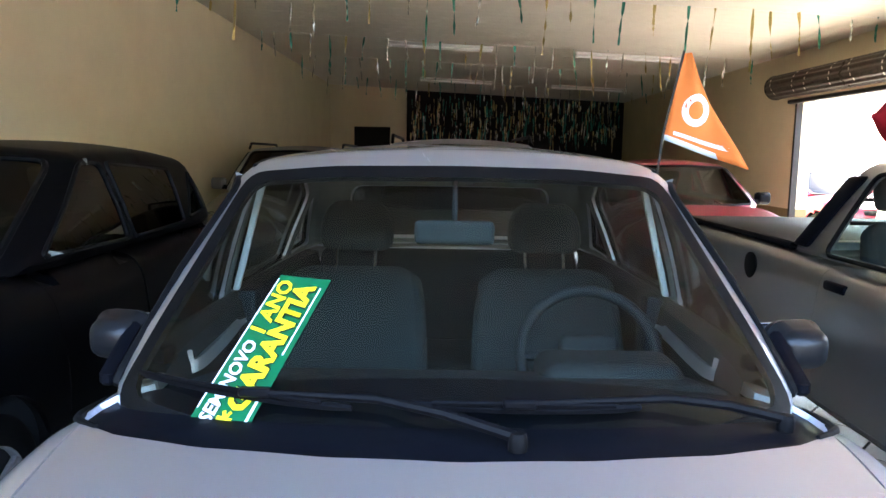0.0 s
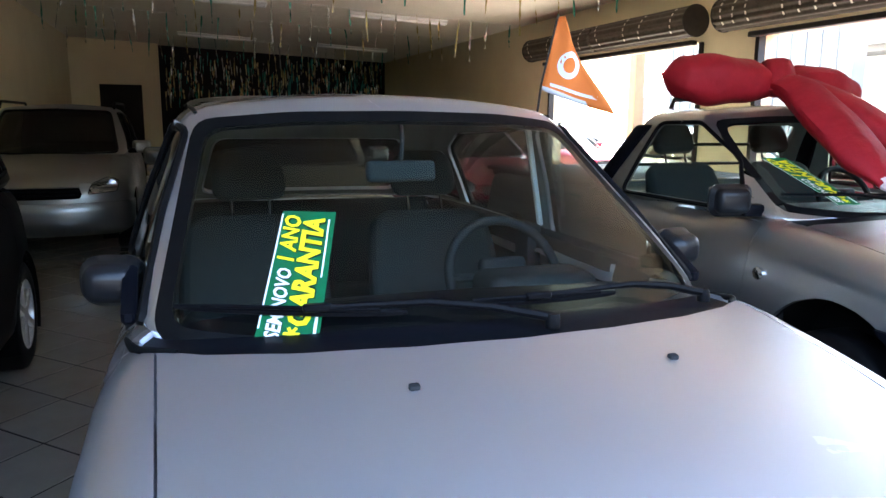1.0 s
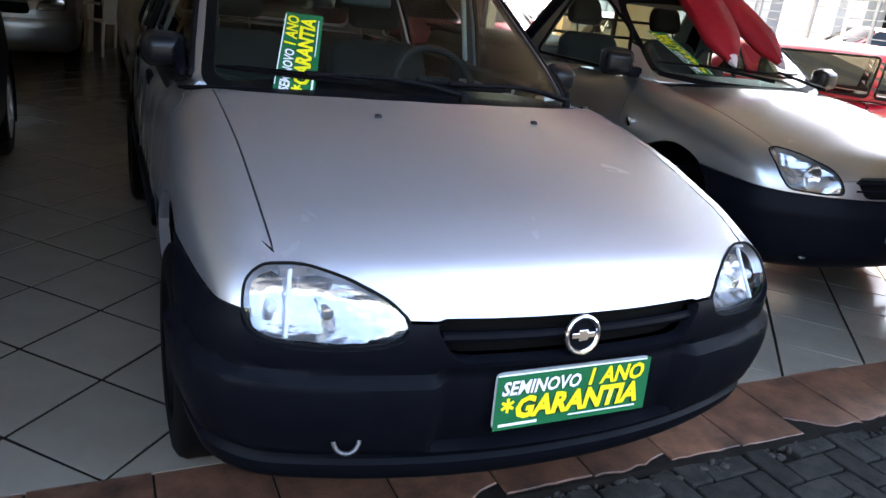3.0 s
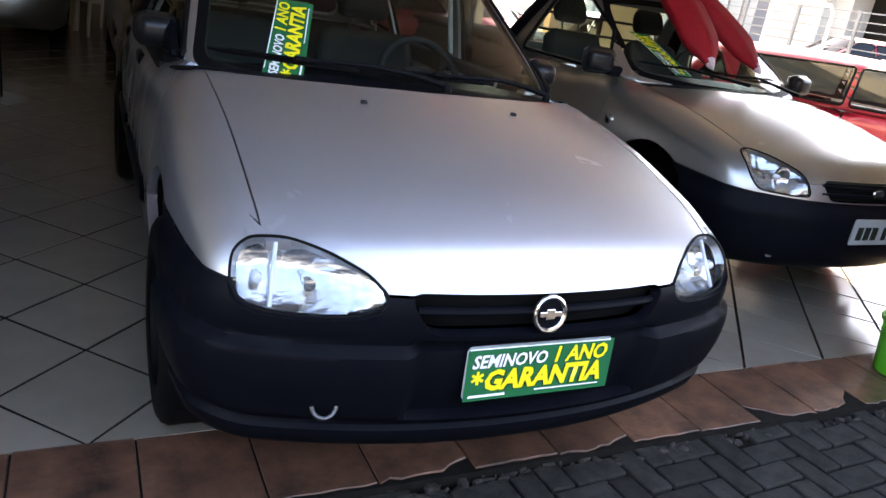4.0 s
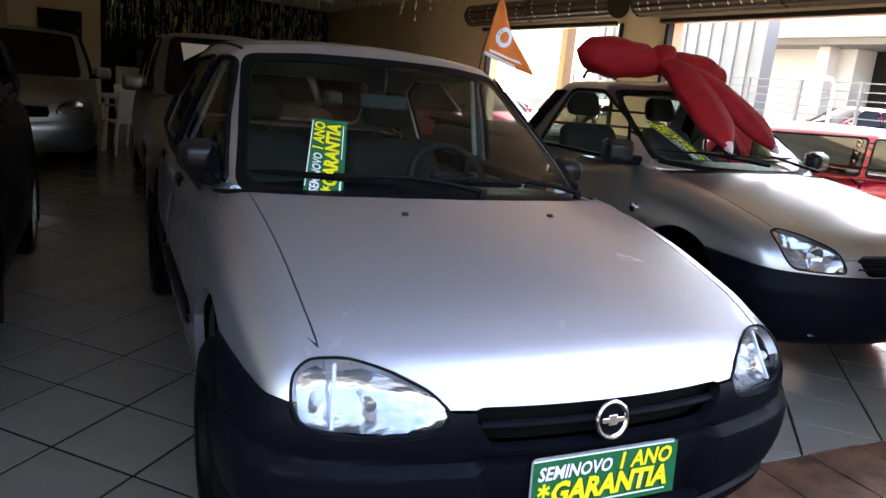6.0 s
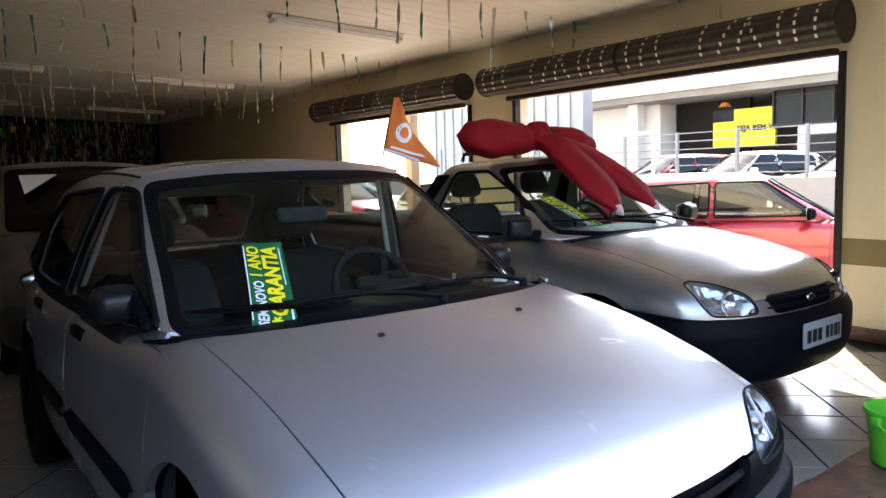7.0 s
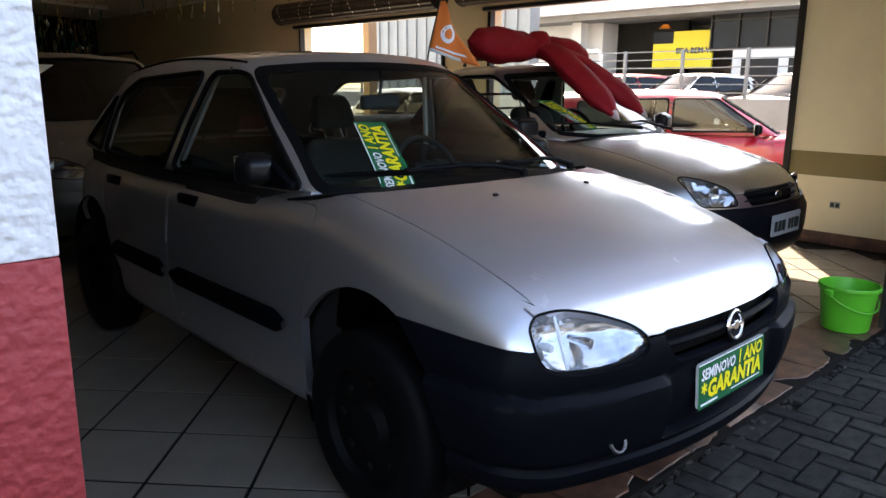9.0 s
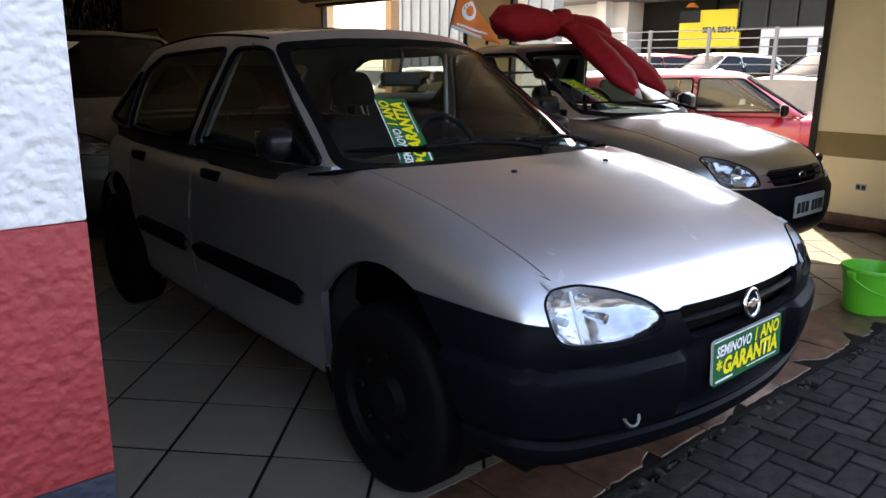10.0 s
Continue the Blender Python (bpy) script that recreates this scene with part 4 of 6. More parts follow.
    s = dict(
        length=L, width=W, step=step, paint=paint_, axles=(0.78, L - 0.62), arch=0.335, wheel_r=0.30, track=W / 2 - 0.03, rim=rim, spokes=spokes, side_glass=glass_, glass=glass_, tub_round=0.10, front_bend=(0.20, 2.6),
        top=curve((0.0, nose_z), (0.15, nose_z + 0.06), (0.5, cb - 0.05), (ws0, cb), (ws0 + 0.5, cb - 0.02), (L, cb + 0.02)),
        low=curve((0.0, 0.24), (0.5, 0.2), (L - 0.5, 0.22), (L, 0.32)), crown=curve((0.0, 0.03), (0.6, 0.05), (L, 0.05)),
        plan=curve((0.0, W / 2 - 0.09), (0.4, W / 2 - 0.03), (0.8, W / 2), (L - 0.8, W / 2), (L, W / 2 - 0.1)), section=ROUND_TOP,
        nose=curve((0.2, 0.08), (0.4, 0.03), (0.6, 0.04), (0.75, 0.08), (0.9, 0.13)), tail=curve((0.25, 0.06), (0.5, 0.0), (0.7, 0.02), (1.0, 0.08)),
        lamps=[dict(name="headlight", outline=rounded([(0.42, 0.64), (0.68, 0.66), (0.70, 0.76), (0.60, 0.80), (0.46, 0.74)], 0.03), label="clear headlight", rim=0.003, rim_material=RUBBER)],
        grille=dict(outline=rounded([(-0.36, 0.60), (0.36, 0.60), (0.40, 0.71), (-0.40, 0.71)], 0.02), bars=(0.64, 0.675), half=0.36, bar=0.007),
        hood=[(-0.62, 0.2)] + hb + [(0.62, 0.2), (0.6, -0.2), (-0.6, -0.2)], hood_from=0.72,
        cowl=hb + [(0.62, ws0 + 0.3), (-0.62, ws0 + 0.3)], cabin=[(-0.62, ws0 + 0.3), (0.62, ws0 + 0.3), (0.66, L - 0.3), (-0.66, L - 0.3)],
        doors=[rounded([(1.25, 0.28), (mid, 0.28), (mid, cb - 0.04), (1.2, cb - 0.04)], 0.05), rounded([(mid + 0.015, 0.28), (L - 1.1, 0.28), (L - 0.85, 0.6), (L - 0.8, cb - 0.04), (mid + 0.015, cb - 0.04)], 0.05)],
        house=dict(front=(ws0, roof0, 0.22), rear=(end, end - 0.45 + 0.25 * van, 0.1), base=curve((0.5, cb - 0.05), (L, cb - 0.03)), roof=curve((roof0 - 0.2, H - 0.05), (roof0 + 0.3, H - 0.01), (roof0 + 0.8, H), (end - 0.3, H - 0.05)),
                   belt_width=curve((0.9, W / 2 - 0.15), (1.5, W / 2 - 0.06), (L - 0.7, W / 2 - 0.07), (L, W / 2 - 0.15)), roof_width=curve((1.6, W / 2 - 0.25 + 0.06 * van), (L - 0.5, W / 2 - 0.26 + 0.06 * van)), round=0.07,
                   windscreen=rounded([(-W / 2 + 0.18, cb), (0, cb - 0.02), (W / 2 - 0.18, cb), (W / 2 - 0.28, H - 0.09), (0, H - 0.07), (-W / 2 + 0.28, H - 0.09)], 0.05), frit_mid=(cb + H) / 2,
                   side=[rounded([(ws0 + 0.42, cb + 0.02), (mid - 0.025, cb + 0.01), (mid - 0.06, H - 0.10), (roof0 + 0.12, H - 0.10)], 0.04), rounded([(mid + 0.035, cb + 0.01), (L - 0.82, cb + 0.02), (L - 0.82, H - 0.14), (mid, H - 0.10)], 0.04),
                         rounded([(L - 0.74, cb + 0.04), (L - 0.42, cb + 0.06), (L - 0.62 + 0.15 * van, H - 0.16)], 0.03)],
                   back=rounded([(-0.5, cb + 0.05), (0.5, cb + 0.05), (0.45, H - 0.14), (-0.45, H - 0.14)], 0.05)),
    )
    if plastic:
        s["bumper"] = dict(z=0.56, to=0.62, off=curve((0.2, 0.0), (0.3, 0.03), (0.5, 0.03), (0.56, 0.012)), material=paint_ if plastic == 2 else PLASTIC)
        s["rear_bumper"] = dict(z=0.56, to=L - 0.5, off=curve((0.2, 0.0), (0.3, 0.03), (0.5, 0.03), (0.56, 0.012)), material=paint_ if plastic == 2 else PLASTIC)
    root, tr, _ = car(name, s, m, label=label, category="car")
    for sg in (-1, 1) if mirrors else ():
        mirror_unit(root, sg * (W / 2 - 0.06), ws0 + 0.52, cb + 0.05, sg, mirror_material or (paint_ if plastic == 2 else PLASTIC))
    return root


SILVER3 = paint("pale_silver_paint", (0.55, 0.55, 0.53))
# silver of the two indoor cars, darkened to carry the room's shade
SILVER_DIM = paint("dimmed_silver_paint", (0.27, 0.27, 0.26))
SILVER_SHADE = paint("shaded_silver_paint", (0.15, 0.15, 0.14))
tall_car = plain_car("hatchback", pose(-1.88, 7.35, 0), SILVER_DIM, 3.8, 1.64, 1.52, 0.6, plastic=2, label="silver tall hatchback parked facing the street beside the wall", nose_z=0.80)
mpv = plain_car("people_carrier", pose(0.12, 4.55, 0), SILVER_SHADE, 4.1, 1.68, 1.58, 1.0, plastic=2, label="pale silver people carrier with roof rails behind the hatchback", nose_z=0.80)
plain_car("hatchback", pose(-2.17, 1.28, 0), BLACKP, 3.52, 1.54, 1.47, 0.8, plastic=2, mirrors=False, label="black tall hatchback parked close to the wall")
plain_car("hatchback", pose(2.72, 6.65, 0), REDP, 3.7, 1.6, 1.42, 0.0, glass_=TINTED, label="red hatchback parked behind the pickup truck")
plain_car("hatchback", pose(7.9, 2.35, -0.18, 0, 0, 40), REDP, 4.25, 1.68, 1.46, 0.3, glass_=TINTED, plastic=2, mirror_material=PLASTIC, label="glossy red five-door hatchback parked outside in the sun")


# ---- outside, beyond the roller doors ----
slab("wall_lot", 11.9, -12, -0.18, 12.15, 30, 1.10, CONCRETE, "grey concrete retaining wall across the yard")
slab("lot_ground_back", 18, -12, -0.18, 40, 30, 0.45, ASPHALT, "asphalt forecourt of the showroom building", "ground")
slab("lot_ground", 12.15, -12, -0.18, 18, 30, 0.20, ASPHALT, "raised asphalt car lot across the yard", "ground")
GALV = mat("galvanised_rail", (0.20, 0.21, 0.22), 0.5, 0.3, 0, (0.15, 0.15, 0.15), 10, 0.5)
for k in range(16):
    y0 = -2.43 + k * 1.364
    fence = empty("railing", pose(12.02, y0, 1.10), label="galvanised steel railing panel on the retaining wall", category="railing", group="railings on the retaining wall")
    part("post", box(-0.03, -0.03, 0, 0.03, 0.03, 0.95, 0.004, 1), GALV, fence)
    for z in (0.10, 0.265, 0.43, 0.595, 0.76, 0.925):
        part("rail", box(-0.012, 0.03, z - 0.010, 0.012, 1.334, z + 0.010), GALV, fence)


def far_car(m, paint_, label, L=4.1, van=0.0):
    return plain_car("car", m, paint_, L, 1.68, 1.45 + 0.1 * van, van, glass_=DARKGLASS, plastic=2, label=label, step=0.11)


far_car(pose(13.0, 6.7, 0.20, 0, 0, -112), WHITEP, "white hatchback on the raised car lot")
far_car(pose(13.0, 9.3, 0.20, 0, 0, -112), SILVER3, "pale silver saloon on the raised car lot")
far_car(pose(13.0, 11.4, 0.20, 0, 0, -112), REDP, "red hatchback on the raised car lot")
far_car(pose(9.5, -1.0, -0.18, 0, 0, 0), SILVER3, "pale silver car parked in the yard")
far_car(pose(8.5, 8.2, -0.18, 0, 0, 10), WHITEP, "white car parked in the yard")
far_car(pose(8.2, 13.5, -0.18, 0, 0, 10), REDP, "red car parked in the yard")
far_car(pose(11.0, 16.5, -0.18, 0, 0, 40), SILVER3, "silver car parked in the yard")

# showroom building across the lot
bld = empty("showroom_building", pose(20, 0, 0.45), label="white flat-roofed showroom building with dark openings and a yellow sign", category="building")
SIGNY = mat("yellow_sign", (0.78, 0.62, 0.03), 0.5, 0, 0, (0.7, 0.54, 0.02), 2, 0.4)
PRINTDARK = mat("dark_lettering", (0.02, 0.03, 0.06), 0.5)
DARKPANE = mat("dark_window", (0.012, 0.014, 0.018), 0.25, 0, 0, (0.03, 0.034, 0.04), 0.6, 0.6, spec=0.15)
part("roof_beam", box(-1.2, -4, 3.25, 3.5, 26, 4.0), OUTWHITE, bld, smooth=False)
part("soffit", box(-0.9, -4, 3.05, 3.5, 26, 3.248), CONCRETE, bld, smooth=False)
part("back_wall", box(3.5, -4, 0, 4, 26, 3.6), CONCRETE, bld, smooth=False)
part("white_wall", box(0.3, 14.97, 0, 3.4, 19.5, 3.04), OUTWHITE, bld, smooth=False)
# near-black sheet in place of the shade deep in the open bay
part("opening_shade", box(1.2, 12.2, 0, 1.4, 14.96, 3.04), DARKWALL_SHADE, bld, smooth=False)
sg_ = part("yellow_sign", box(0.3, 10.84, 1.45, 0.4, 12.93, 2.62), SIGNY, bld, "yellow sign with dark lettering")
part("sign_photo", box(0.285, 12.2, 2.25, 0.298, 12.93, 2.62), DARKPANE, sg_, "dark picture on the sign")
part("dark_glazing", box(0.2, 2.0, 2.0, 0.4, 10.82, 3.72), DARKPANE, bld)
for k in range(11):
    part("mullion", box(0.12, 2.0 + k * 0.88, 2.0, 0.2, 2.05 + k * 0.88, 3.72), BLACKMETAL, bld)
for z in (2.0, 2.84, 3.66):
    part("transom", box(0.13, 2.0, z, 0.2, 10.82, z + 0.05), BLACKMETAL, bld)
part("white_front", box(0.0, 2.0, 0.0, 0.19, 10.0, 1.98), OUTWHITE, bld, smooth=False)
for k in range(5):
    part("front_pane", box(-0.03, 3.0 + k * 1.4, 0.5, 0.0, 4.1 + k * 1.4, 1.7), DARKPANE, bld)
part("sign_lamp", lathe([(0.0, 0.16), (0.10, 0.14), (0.22, 0.0), (0.0, 0.0)], 20, at=(0.1, 12.4, 2.7)), ORANGE, bld, "round amber lamp over the sign")
for y in (-0.5, 15.4, 24):
    part("column", box(-0.4, y, 0, 0, y + 0.4, 3.04), OUTWHITE, bld)
annex = empty("garage_building", pose(16, 14.6, -0.18), label="white ribbed metal wall of a neighbouring building", category="building")
RIBBED = mat("ribbed_sheet", (0.30, 0.30, 0.29), 0.5, 0.2, 0, (0.22, 0.22, 0.21), 1.2, 0.6)
part("ribbed_wall", box(0, 0, 0, 0.4, 8.1, 6), RIBBED, annex, smooth=False)
for k in range(15):
    part("rib", box(-0.06, k * 0.54, 0, 0, k * 0.54 + 0.2, 6), RIBBED, annex)

POSTM = mat("post_paint", (0.20, 0.13, 0.075), 0.7, 0, 0, (0.15, 0.10, 0.06), 6, 0.6)
slab("trim_post", 6.87, 10.84, -0.18, 7.07, 11.04, 4.2, POSTM, "cream painted post of the yard roof outside", "post", 0.01)
# white tubular gate frame in the yard
gate = empty("gate_frame", pose(12.6, 9.52, 0.20), label="white tubular gate frame on the raised lot", category="gate")
part("frame", tube([(0, 0, 0), (0, 0, 1.80), (0, 0.12, 1.92), (0, 1.42, 1.92), (0, 1.54, 1.80), (0, 1.54, 0)], 0.035, 10), OUTWHITE, gate)
part("crossbar", tube([(0, 0, 0.9), (0, 1.54, 0.9)], 0.025, 8), OUTWHITE, gate)
for text, y, z, size in (("SEJA BEM-VI", 12.08, 1.93, 0.24),):
    lettering(text, size, PRINTDARK, sg_, pose(0.28, y, z, 90, 0, -90), bold=0.01)


# ---- details of the silver hatchback ----
def on_front(tree, x, z, out=0.003):
    hit = tree.ray_cast(Vector((x, -2, z)), Vector((0, 1, 0)))
    return hit[0] + hit[1] * out


def on_top(tree, x, y, out=0.0):
    hit = tree.ray_cast(Vector((x, y, 3)), Vector((0, 0, -1)))
    return hit[0] + hit[1] * out


def on_side(tree, y, z, sign, out=0.0):
    hit = tree.ray_cast(Vector((sign * 3, y, z)), Vector((-sign, 0, 0)))
    return hit[0] + Vector((sign * out, 0, 0))


def sheet(at, w, h, nu, nv, lift=0.0):
    bm = bmesh.new()
    g = [[bm.verts.new(at(w * i / nu, h * j / nv, lift)) for j in range(nv + 1)] for i in range(nu + 1)]
    for i in range(nu):
        for j in range(nv):
            bm.faces.new((g[i][j], g[i + 1][j], g[i + 1][j + 1], g[i][j + 1]))
    bmesh.ops.recalc_face_normals(bm, faces=bm.faces)
    return bm


def words(text, at, u, v, size, width, material, parent, lift, shear=0.18, bold=0.0):
    """Lettering laid on a curved sheet, u along the line and v up."""
    cu = bpy.data.curves.new("lettering", "FONT")
    cu.body, cu.size, cu.offset, cu.resolution_u = text, 1.0, bold, 2
    tmp = bpy.data.objects.new("lettering", cu)
    me = bpy.data.meshes.new_from_object(tmp)
    bpy.data.objects.remove(tmp)
    bpy.data.curves.remove(cu)
    xs, ys = [p.co.x for p in me.vertices], [p.co.y for p in me.vertices]
    x0, x1, y1 = min(xs), max(xs), max(ys)
    for p in me.vertices:
        vy = p.co.y / y1 * size
        p.co = at(u + (p.co.x - x0) / (x1 - x0) * width + shear * vy, v + vy, lift)
    me.materials.clear()
    me.materials.append(material)
    ob = new("lettering", me)
    ob.parent = parent
    return ob


PLATEEDGE = mat("plate_edge", (0.38, 0.39, 0.39), 0.4)
PRINTEDGE = mat("black_print", (0.01, 0.015, 0.01), 0.45)


def warranty_sign(root, at, w, h):
    """Green sign with white and yellow words; (u, v) from its lower left corner."""
    part("sign_face", sheet(at, w, h, 12, 4, 0.0), GREEN, root)
    part("top_strip", sheet(lambda u, v, l: at(u, v + h * 0.965, l + 0.0006), w * 0.97, h * 0.03, 8, 1), WHITE, root)
    part("foot_strip", sheet(lambda u, v, l: at(u + w * 0.03, v + h * 0.06, l + 0.0006), w * 0.24, h * 0.05, 4, 1), WHITE, root, "white unreadable small print")
    part("foot_strip", sheet(lambda u, v, l: at(u + w * 0.47, v + h * 0.09, l + 0.0006), w * 0.46, h * 0.03, 6, 1), WHITE, root, "white unreadable small print")
    for text, u, v, size, width, m_, b in (("SEMINOVO", 0.03, 0.63, 0.24, 0.49, WHITE, 0.03), ("1 ANO", 0.58, 0.63, 0.30, 0.37, YELLOW, 0.035), ("GARANTIA", 0.115, 0.20, 0.38, 0.825, YELLOW, 0.045)):
        words(text, at, u * w, v * h, size * h, width * w, PRINTEDGE, root, 0.0009, 0.18, b + 0.035)
        words(text, at, u * w, v * h, size * h, width * w, m_, root, 0.0016, 0.18, b)
    star = bmesh.new()
    for k in range(3):
        c_, s_ = math.cos(radians(30 + 60 * k)), math.sin(radians(30 + 60 * k))
        q = [(a * 0.13 * h * c_ - b * 0.028 * h * s_, a * 0.13 * h * s_ + b * 0.028 * h * c_) for a, b in ((-1, -1), (1, -1), (1, 1), (-1, 1))]
        star.faces.new([star.verts.new(at(0.075 * w + x, 0.44 * h + y, 0.0012 + 0.0002 * k)) for x, y in q])
    part("asterisk", star, YELLOW, root, smooth=False)


# licence-size sign on the bumper
plate = empty("warranty_plate", label="green and yellow warranty sign plate fixed to the bumper", category="sign")
PY = min(on_front(hatch_tree, x, 0.5).y for x in (-0.2, 0, 0.2)) - 0.022


def plate_at(u, v, l):
    a = radians(4)
    return Vector((-0.2 + u, PY - 0.004 - l + v * math.sin(a), 0.44 + v * math.cos(a)))


bm = prism(rounded([(-0.2, 0.44), (0.2, 0.44), (0.2, 0.57), (-0.2, 0.57)], 0.015), 0.008)
for v in bm.verts:
    v.co = Vector((v.co.x, PY + v.co.y - 0.003 + (v.co.z - 0.44) * math.sin(radians(4)), v.co.z))
part("plate", bm, PLATEEDGE, plate, smooth=False)
warranty_sign(plate, plate_at, 0.40, 0.13)

# the same sign as a sticker inside the windscreen
sticker = empty("windscreen_sticker", label="green and yellow warranty sticker on the windscreen", category="sticker")
_o, _u, _v = Vector((-0.354, 0.0, 0.956)), Vector((0.100, 0, 0.213)), Vector((-0.112, 0, 0.002))


def sticker_at(u, v, l):
    p = _o + _u * (u / 0.33) + _v * (v / 0.12)
    hit = hatch_house.ray_cast(Vector((p.x, -1, p.z)), Vector((0, 1, 0)))
    n = hit[1] if hit[1].y < 0 else -hit[1]
    return hit[0] + n * (0.003 + l)


warranty_sign(sticker, sticker_at, 0.33, 0.12)

# badge: a ring and a blank bar cross
badge = empty("badge", label="chrome ring badge in the middle of the grille", category="badge")
bc = on_front(hatch_tree, -0.009, 0.647, 0.010)
ring = part("ring", tube([(0.040 * math.cos(t), 0, 0.040 * math.sin(t)) for t in (2 * math.pi * k / 32 for k in range(32))], 0.006, 8, close=True), CHROME, badge)
part("disc", lathe([(0.037, 0.012), (0.037, 0.002), (0.0, 0.0)], 28, "Y"), PLASTIC, badge)
cross = prism([(-0.030, -0.006), (-0.012, -0.006), (-0.012, -0.012), (0.012, -0.012), (0.012, -0.006), (0.030, -0.006), (0.030, 0.006), (0.012, 0.006), (0.012, 0.012), (-0.012, 0.012), (-0.012, 0.006), (-0.030, 0.006)], 0.008, 0.0015)
bmesh.ops.translate(cross, vec=(0, -0.006, 0), verts=cross.verts)
part("bar", cross, CHROME, badge, smooth=False)
badge.matrix_basis = pose(bc.x, bc.y, bc.z, -8, 0, 0)
badge.parent = None

# towing eye, washer jets, door mouldings, handles, mirrors
hook = tube([(0.026 * math.cos(t), -0.012 - 0.014 * math.sin(t), -0.022 * math.sin(t)) for t in (math.pi * k / 10 for k in range(11))], 0.005, 8)
ho = part("towing_eye", hook, IRON, hatch, "worn chrome towing eye")
hp = on_front(hatch_tree, -0.49, 0.438, 0.035)
ho.matrix_basis = pose(hp.x, hp.y, hp.z, 10, 0, -8)
for x in (-0.245, 0.245):
    p = on_top(hatch_tree, x, 0.782)
    jet = box(-0.009, -0.006, -0.003, 0.009, 0.008, 0.008, 0.003, 2)
    o_ = part("washer_jet", jet, TRIM, hatch)
    o_.matrix_basis = pose(p.x, p.y, p.z, 10, 0, 0)
for sg in (-1, 1):
    for y0, y1 in ((1.24, 2.16), (2.24, 2.86)):
        bm = bmesh.new()
        rows = []
        for k in range(15):
            y = y0 + (y1 - y0) * k / 14
            p = on_side(hatch_tree, y, 0.52, sg)
            e = min(1, min(k, 14 - k) / 1.5 + 0.35)
            rows.append([bm.verts.new(Vector((p.x + sg * d, y, 0.52 + z * e))) for d, z in ((-0.004, -0.045), (0.014, -0.035), (0.017, 0.0), (0.014, 0.035), (-0.004, 0.045))])
        for a, b in zip(rows, rows[1:]):
            for k in range(4):
                bm.faces.new((a[k], a[k + 1], b[k + 1], b[k]))
        bmesh.ops.recalc_face_normals(bm, faces=bm.faces)
        part("door_moulding", bm, PLASTIC, hatch)
    for y in (2.02, 2.86):
        p = on_side(hatch_tree, y, 0.85, sg)
        part("door_handle", box(p.x - 0.012, y - 0.085, 0.825, p.x + 0.02, y + 0.085, 0.87, 0.012, 3), PLASTIC, hatch)
    mirror_unit(hatch, sg * (0.675 if sg > 0 else 0.655), 1.46, 1.02, sg, MIRRORSHELL, (0.145, 0.11, 0.115))
    bm = box(-0.015, 1.29, 0.96, 0.015, 1.44, 1.06, 0.008, 1)
    for v in bm.verts:
        if v.co.z > 1.0 and v.co.y < 1.35:
            v.co.z = 0.985
        v.co.x += sg * 0.695
    part("mirror_base", bm, PLASTIC, hatch)

# wipers
def on_glass(x, z, out):
    hit = hatch_house.ray_cast(Vector((x, -1, z)), Vector((0, 1, 0)))
    return hit[0] + hit[1] * (out if hit[1].y < 0 else -out)


for pivot, elbow, (xa, za), (xb, zb), clip in (((0.09, 0.955), (-0.13, 1.005), (-0.60, 1.0), (-0.175, 1.0), -0.34), ((0.57, 1.107), (0.36, 0.998), (-0.09, 1.008), (0.31, 0.998), 0.10)):
    p0 = on_top(hatch_tree, pivot[0], pivot[1], 0.010)
    p1, p2 = on_glass(elbow[0], elbow[1], 0.026), on_glass(clip, za + (zb - za) * (clip - xa) / (xb - xa), 0.026)
    w_ = part("wiper_arm", tube([p0, p0.lerp(p1, 0.5) + Vector((0, 0, 0.006)), p1, p1.lerp(p2, 0.5), p2], [0.010, 0.009, 0.008, 0.006, 0.005], 8), WIPER, hatch, "black wiper arm")
    part("wiper_pivot", lathe([(0.0, 0.010), (0.012, 0.008), (0.015, 0.0), (0.015, -0.02)], 16, "Z", at=p0), WIPER, w_)
    pts = [on_glass(xa + (xb - xa) * k / 14, za + (zb - za) * k / 14, 0.010) for k in range(15)]
    part("wiper_blade", tube(pts, [0.005] + [0.0075] * 13 + [0.005], 6), WIPER, w_)
    spine = [on_glass(xa + (xb - xa) * (0.12 + 0.76 * k / 8), za + (zb - za) * (0.12 + 0.76 * k / 8), 0.018 + 0.006 * math.sin(math.pi * k / 8)) for k in range(9)]
    part("blade_frame", tube(spine, 0.0045, 6), WIPER, w_)
    part("blade_clip", box(p2.x - 0.028, p2.y - 0.010, p2.z - 0.008, p2.x + 0.028, p2.y + 0.010, p2.z + 0.008, 0.004, 1), WIPER, w_)
# rubber corners between cowl, wings and pillars
for sg in (-1, 1):
    pts = [on_top(hatch_tree, sg * x, y, 0.002) for x, y in ((0.600, 1.052), (0.636, 1.080), (0.662, 1.115), (0.680, 1.17), (0.692, 1.24), (0.702, 1.31))]
    part("cowl_corner", tube(pts, [0.004, 0.006, 0.008, 0.009, 0.007, 0.004], 8), RUBBER, hatch)
# roof gutters
for sg in (-1, 1):
    pts = [on_top(hatch_house, sg * (0.535 + 0.012 * math.sin(k / 14 * 3.14)), 1.86 + 1.25 * k / 14, 0.002) for k in range(15)]
    part("roof_moulding", tube(pts, 0.006, 6), RUBBER, hatch)

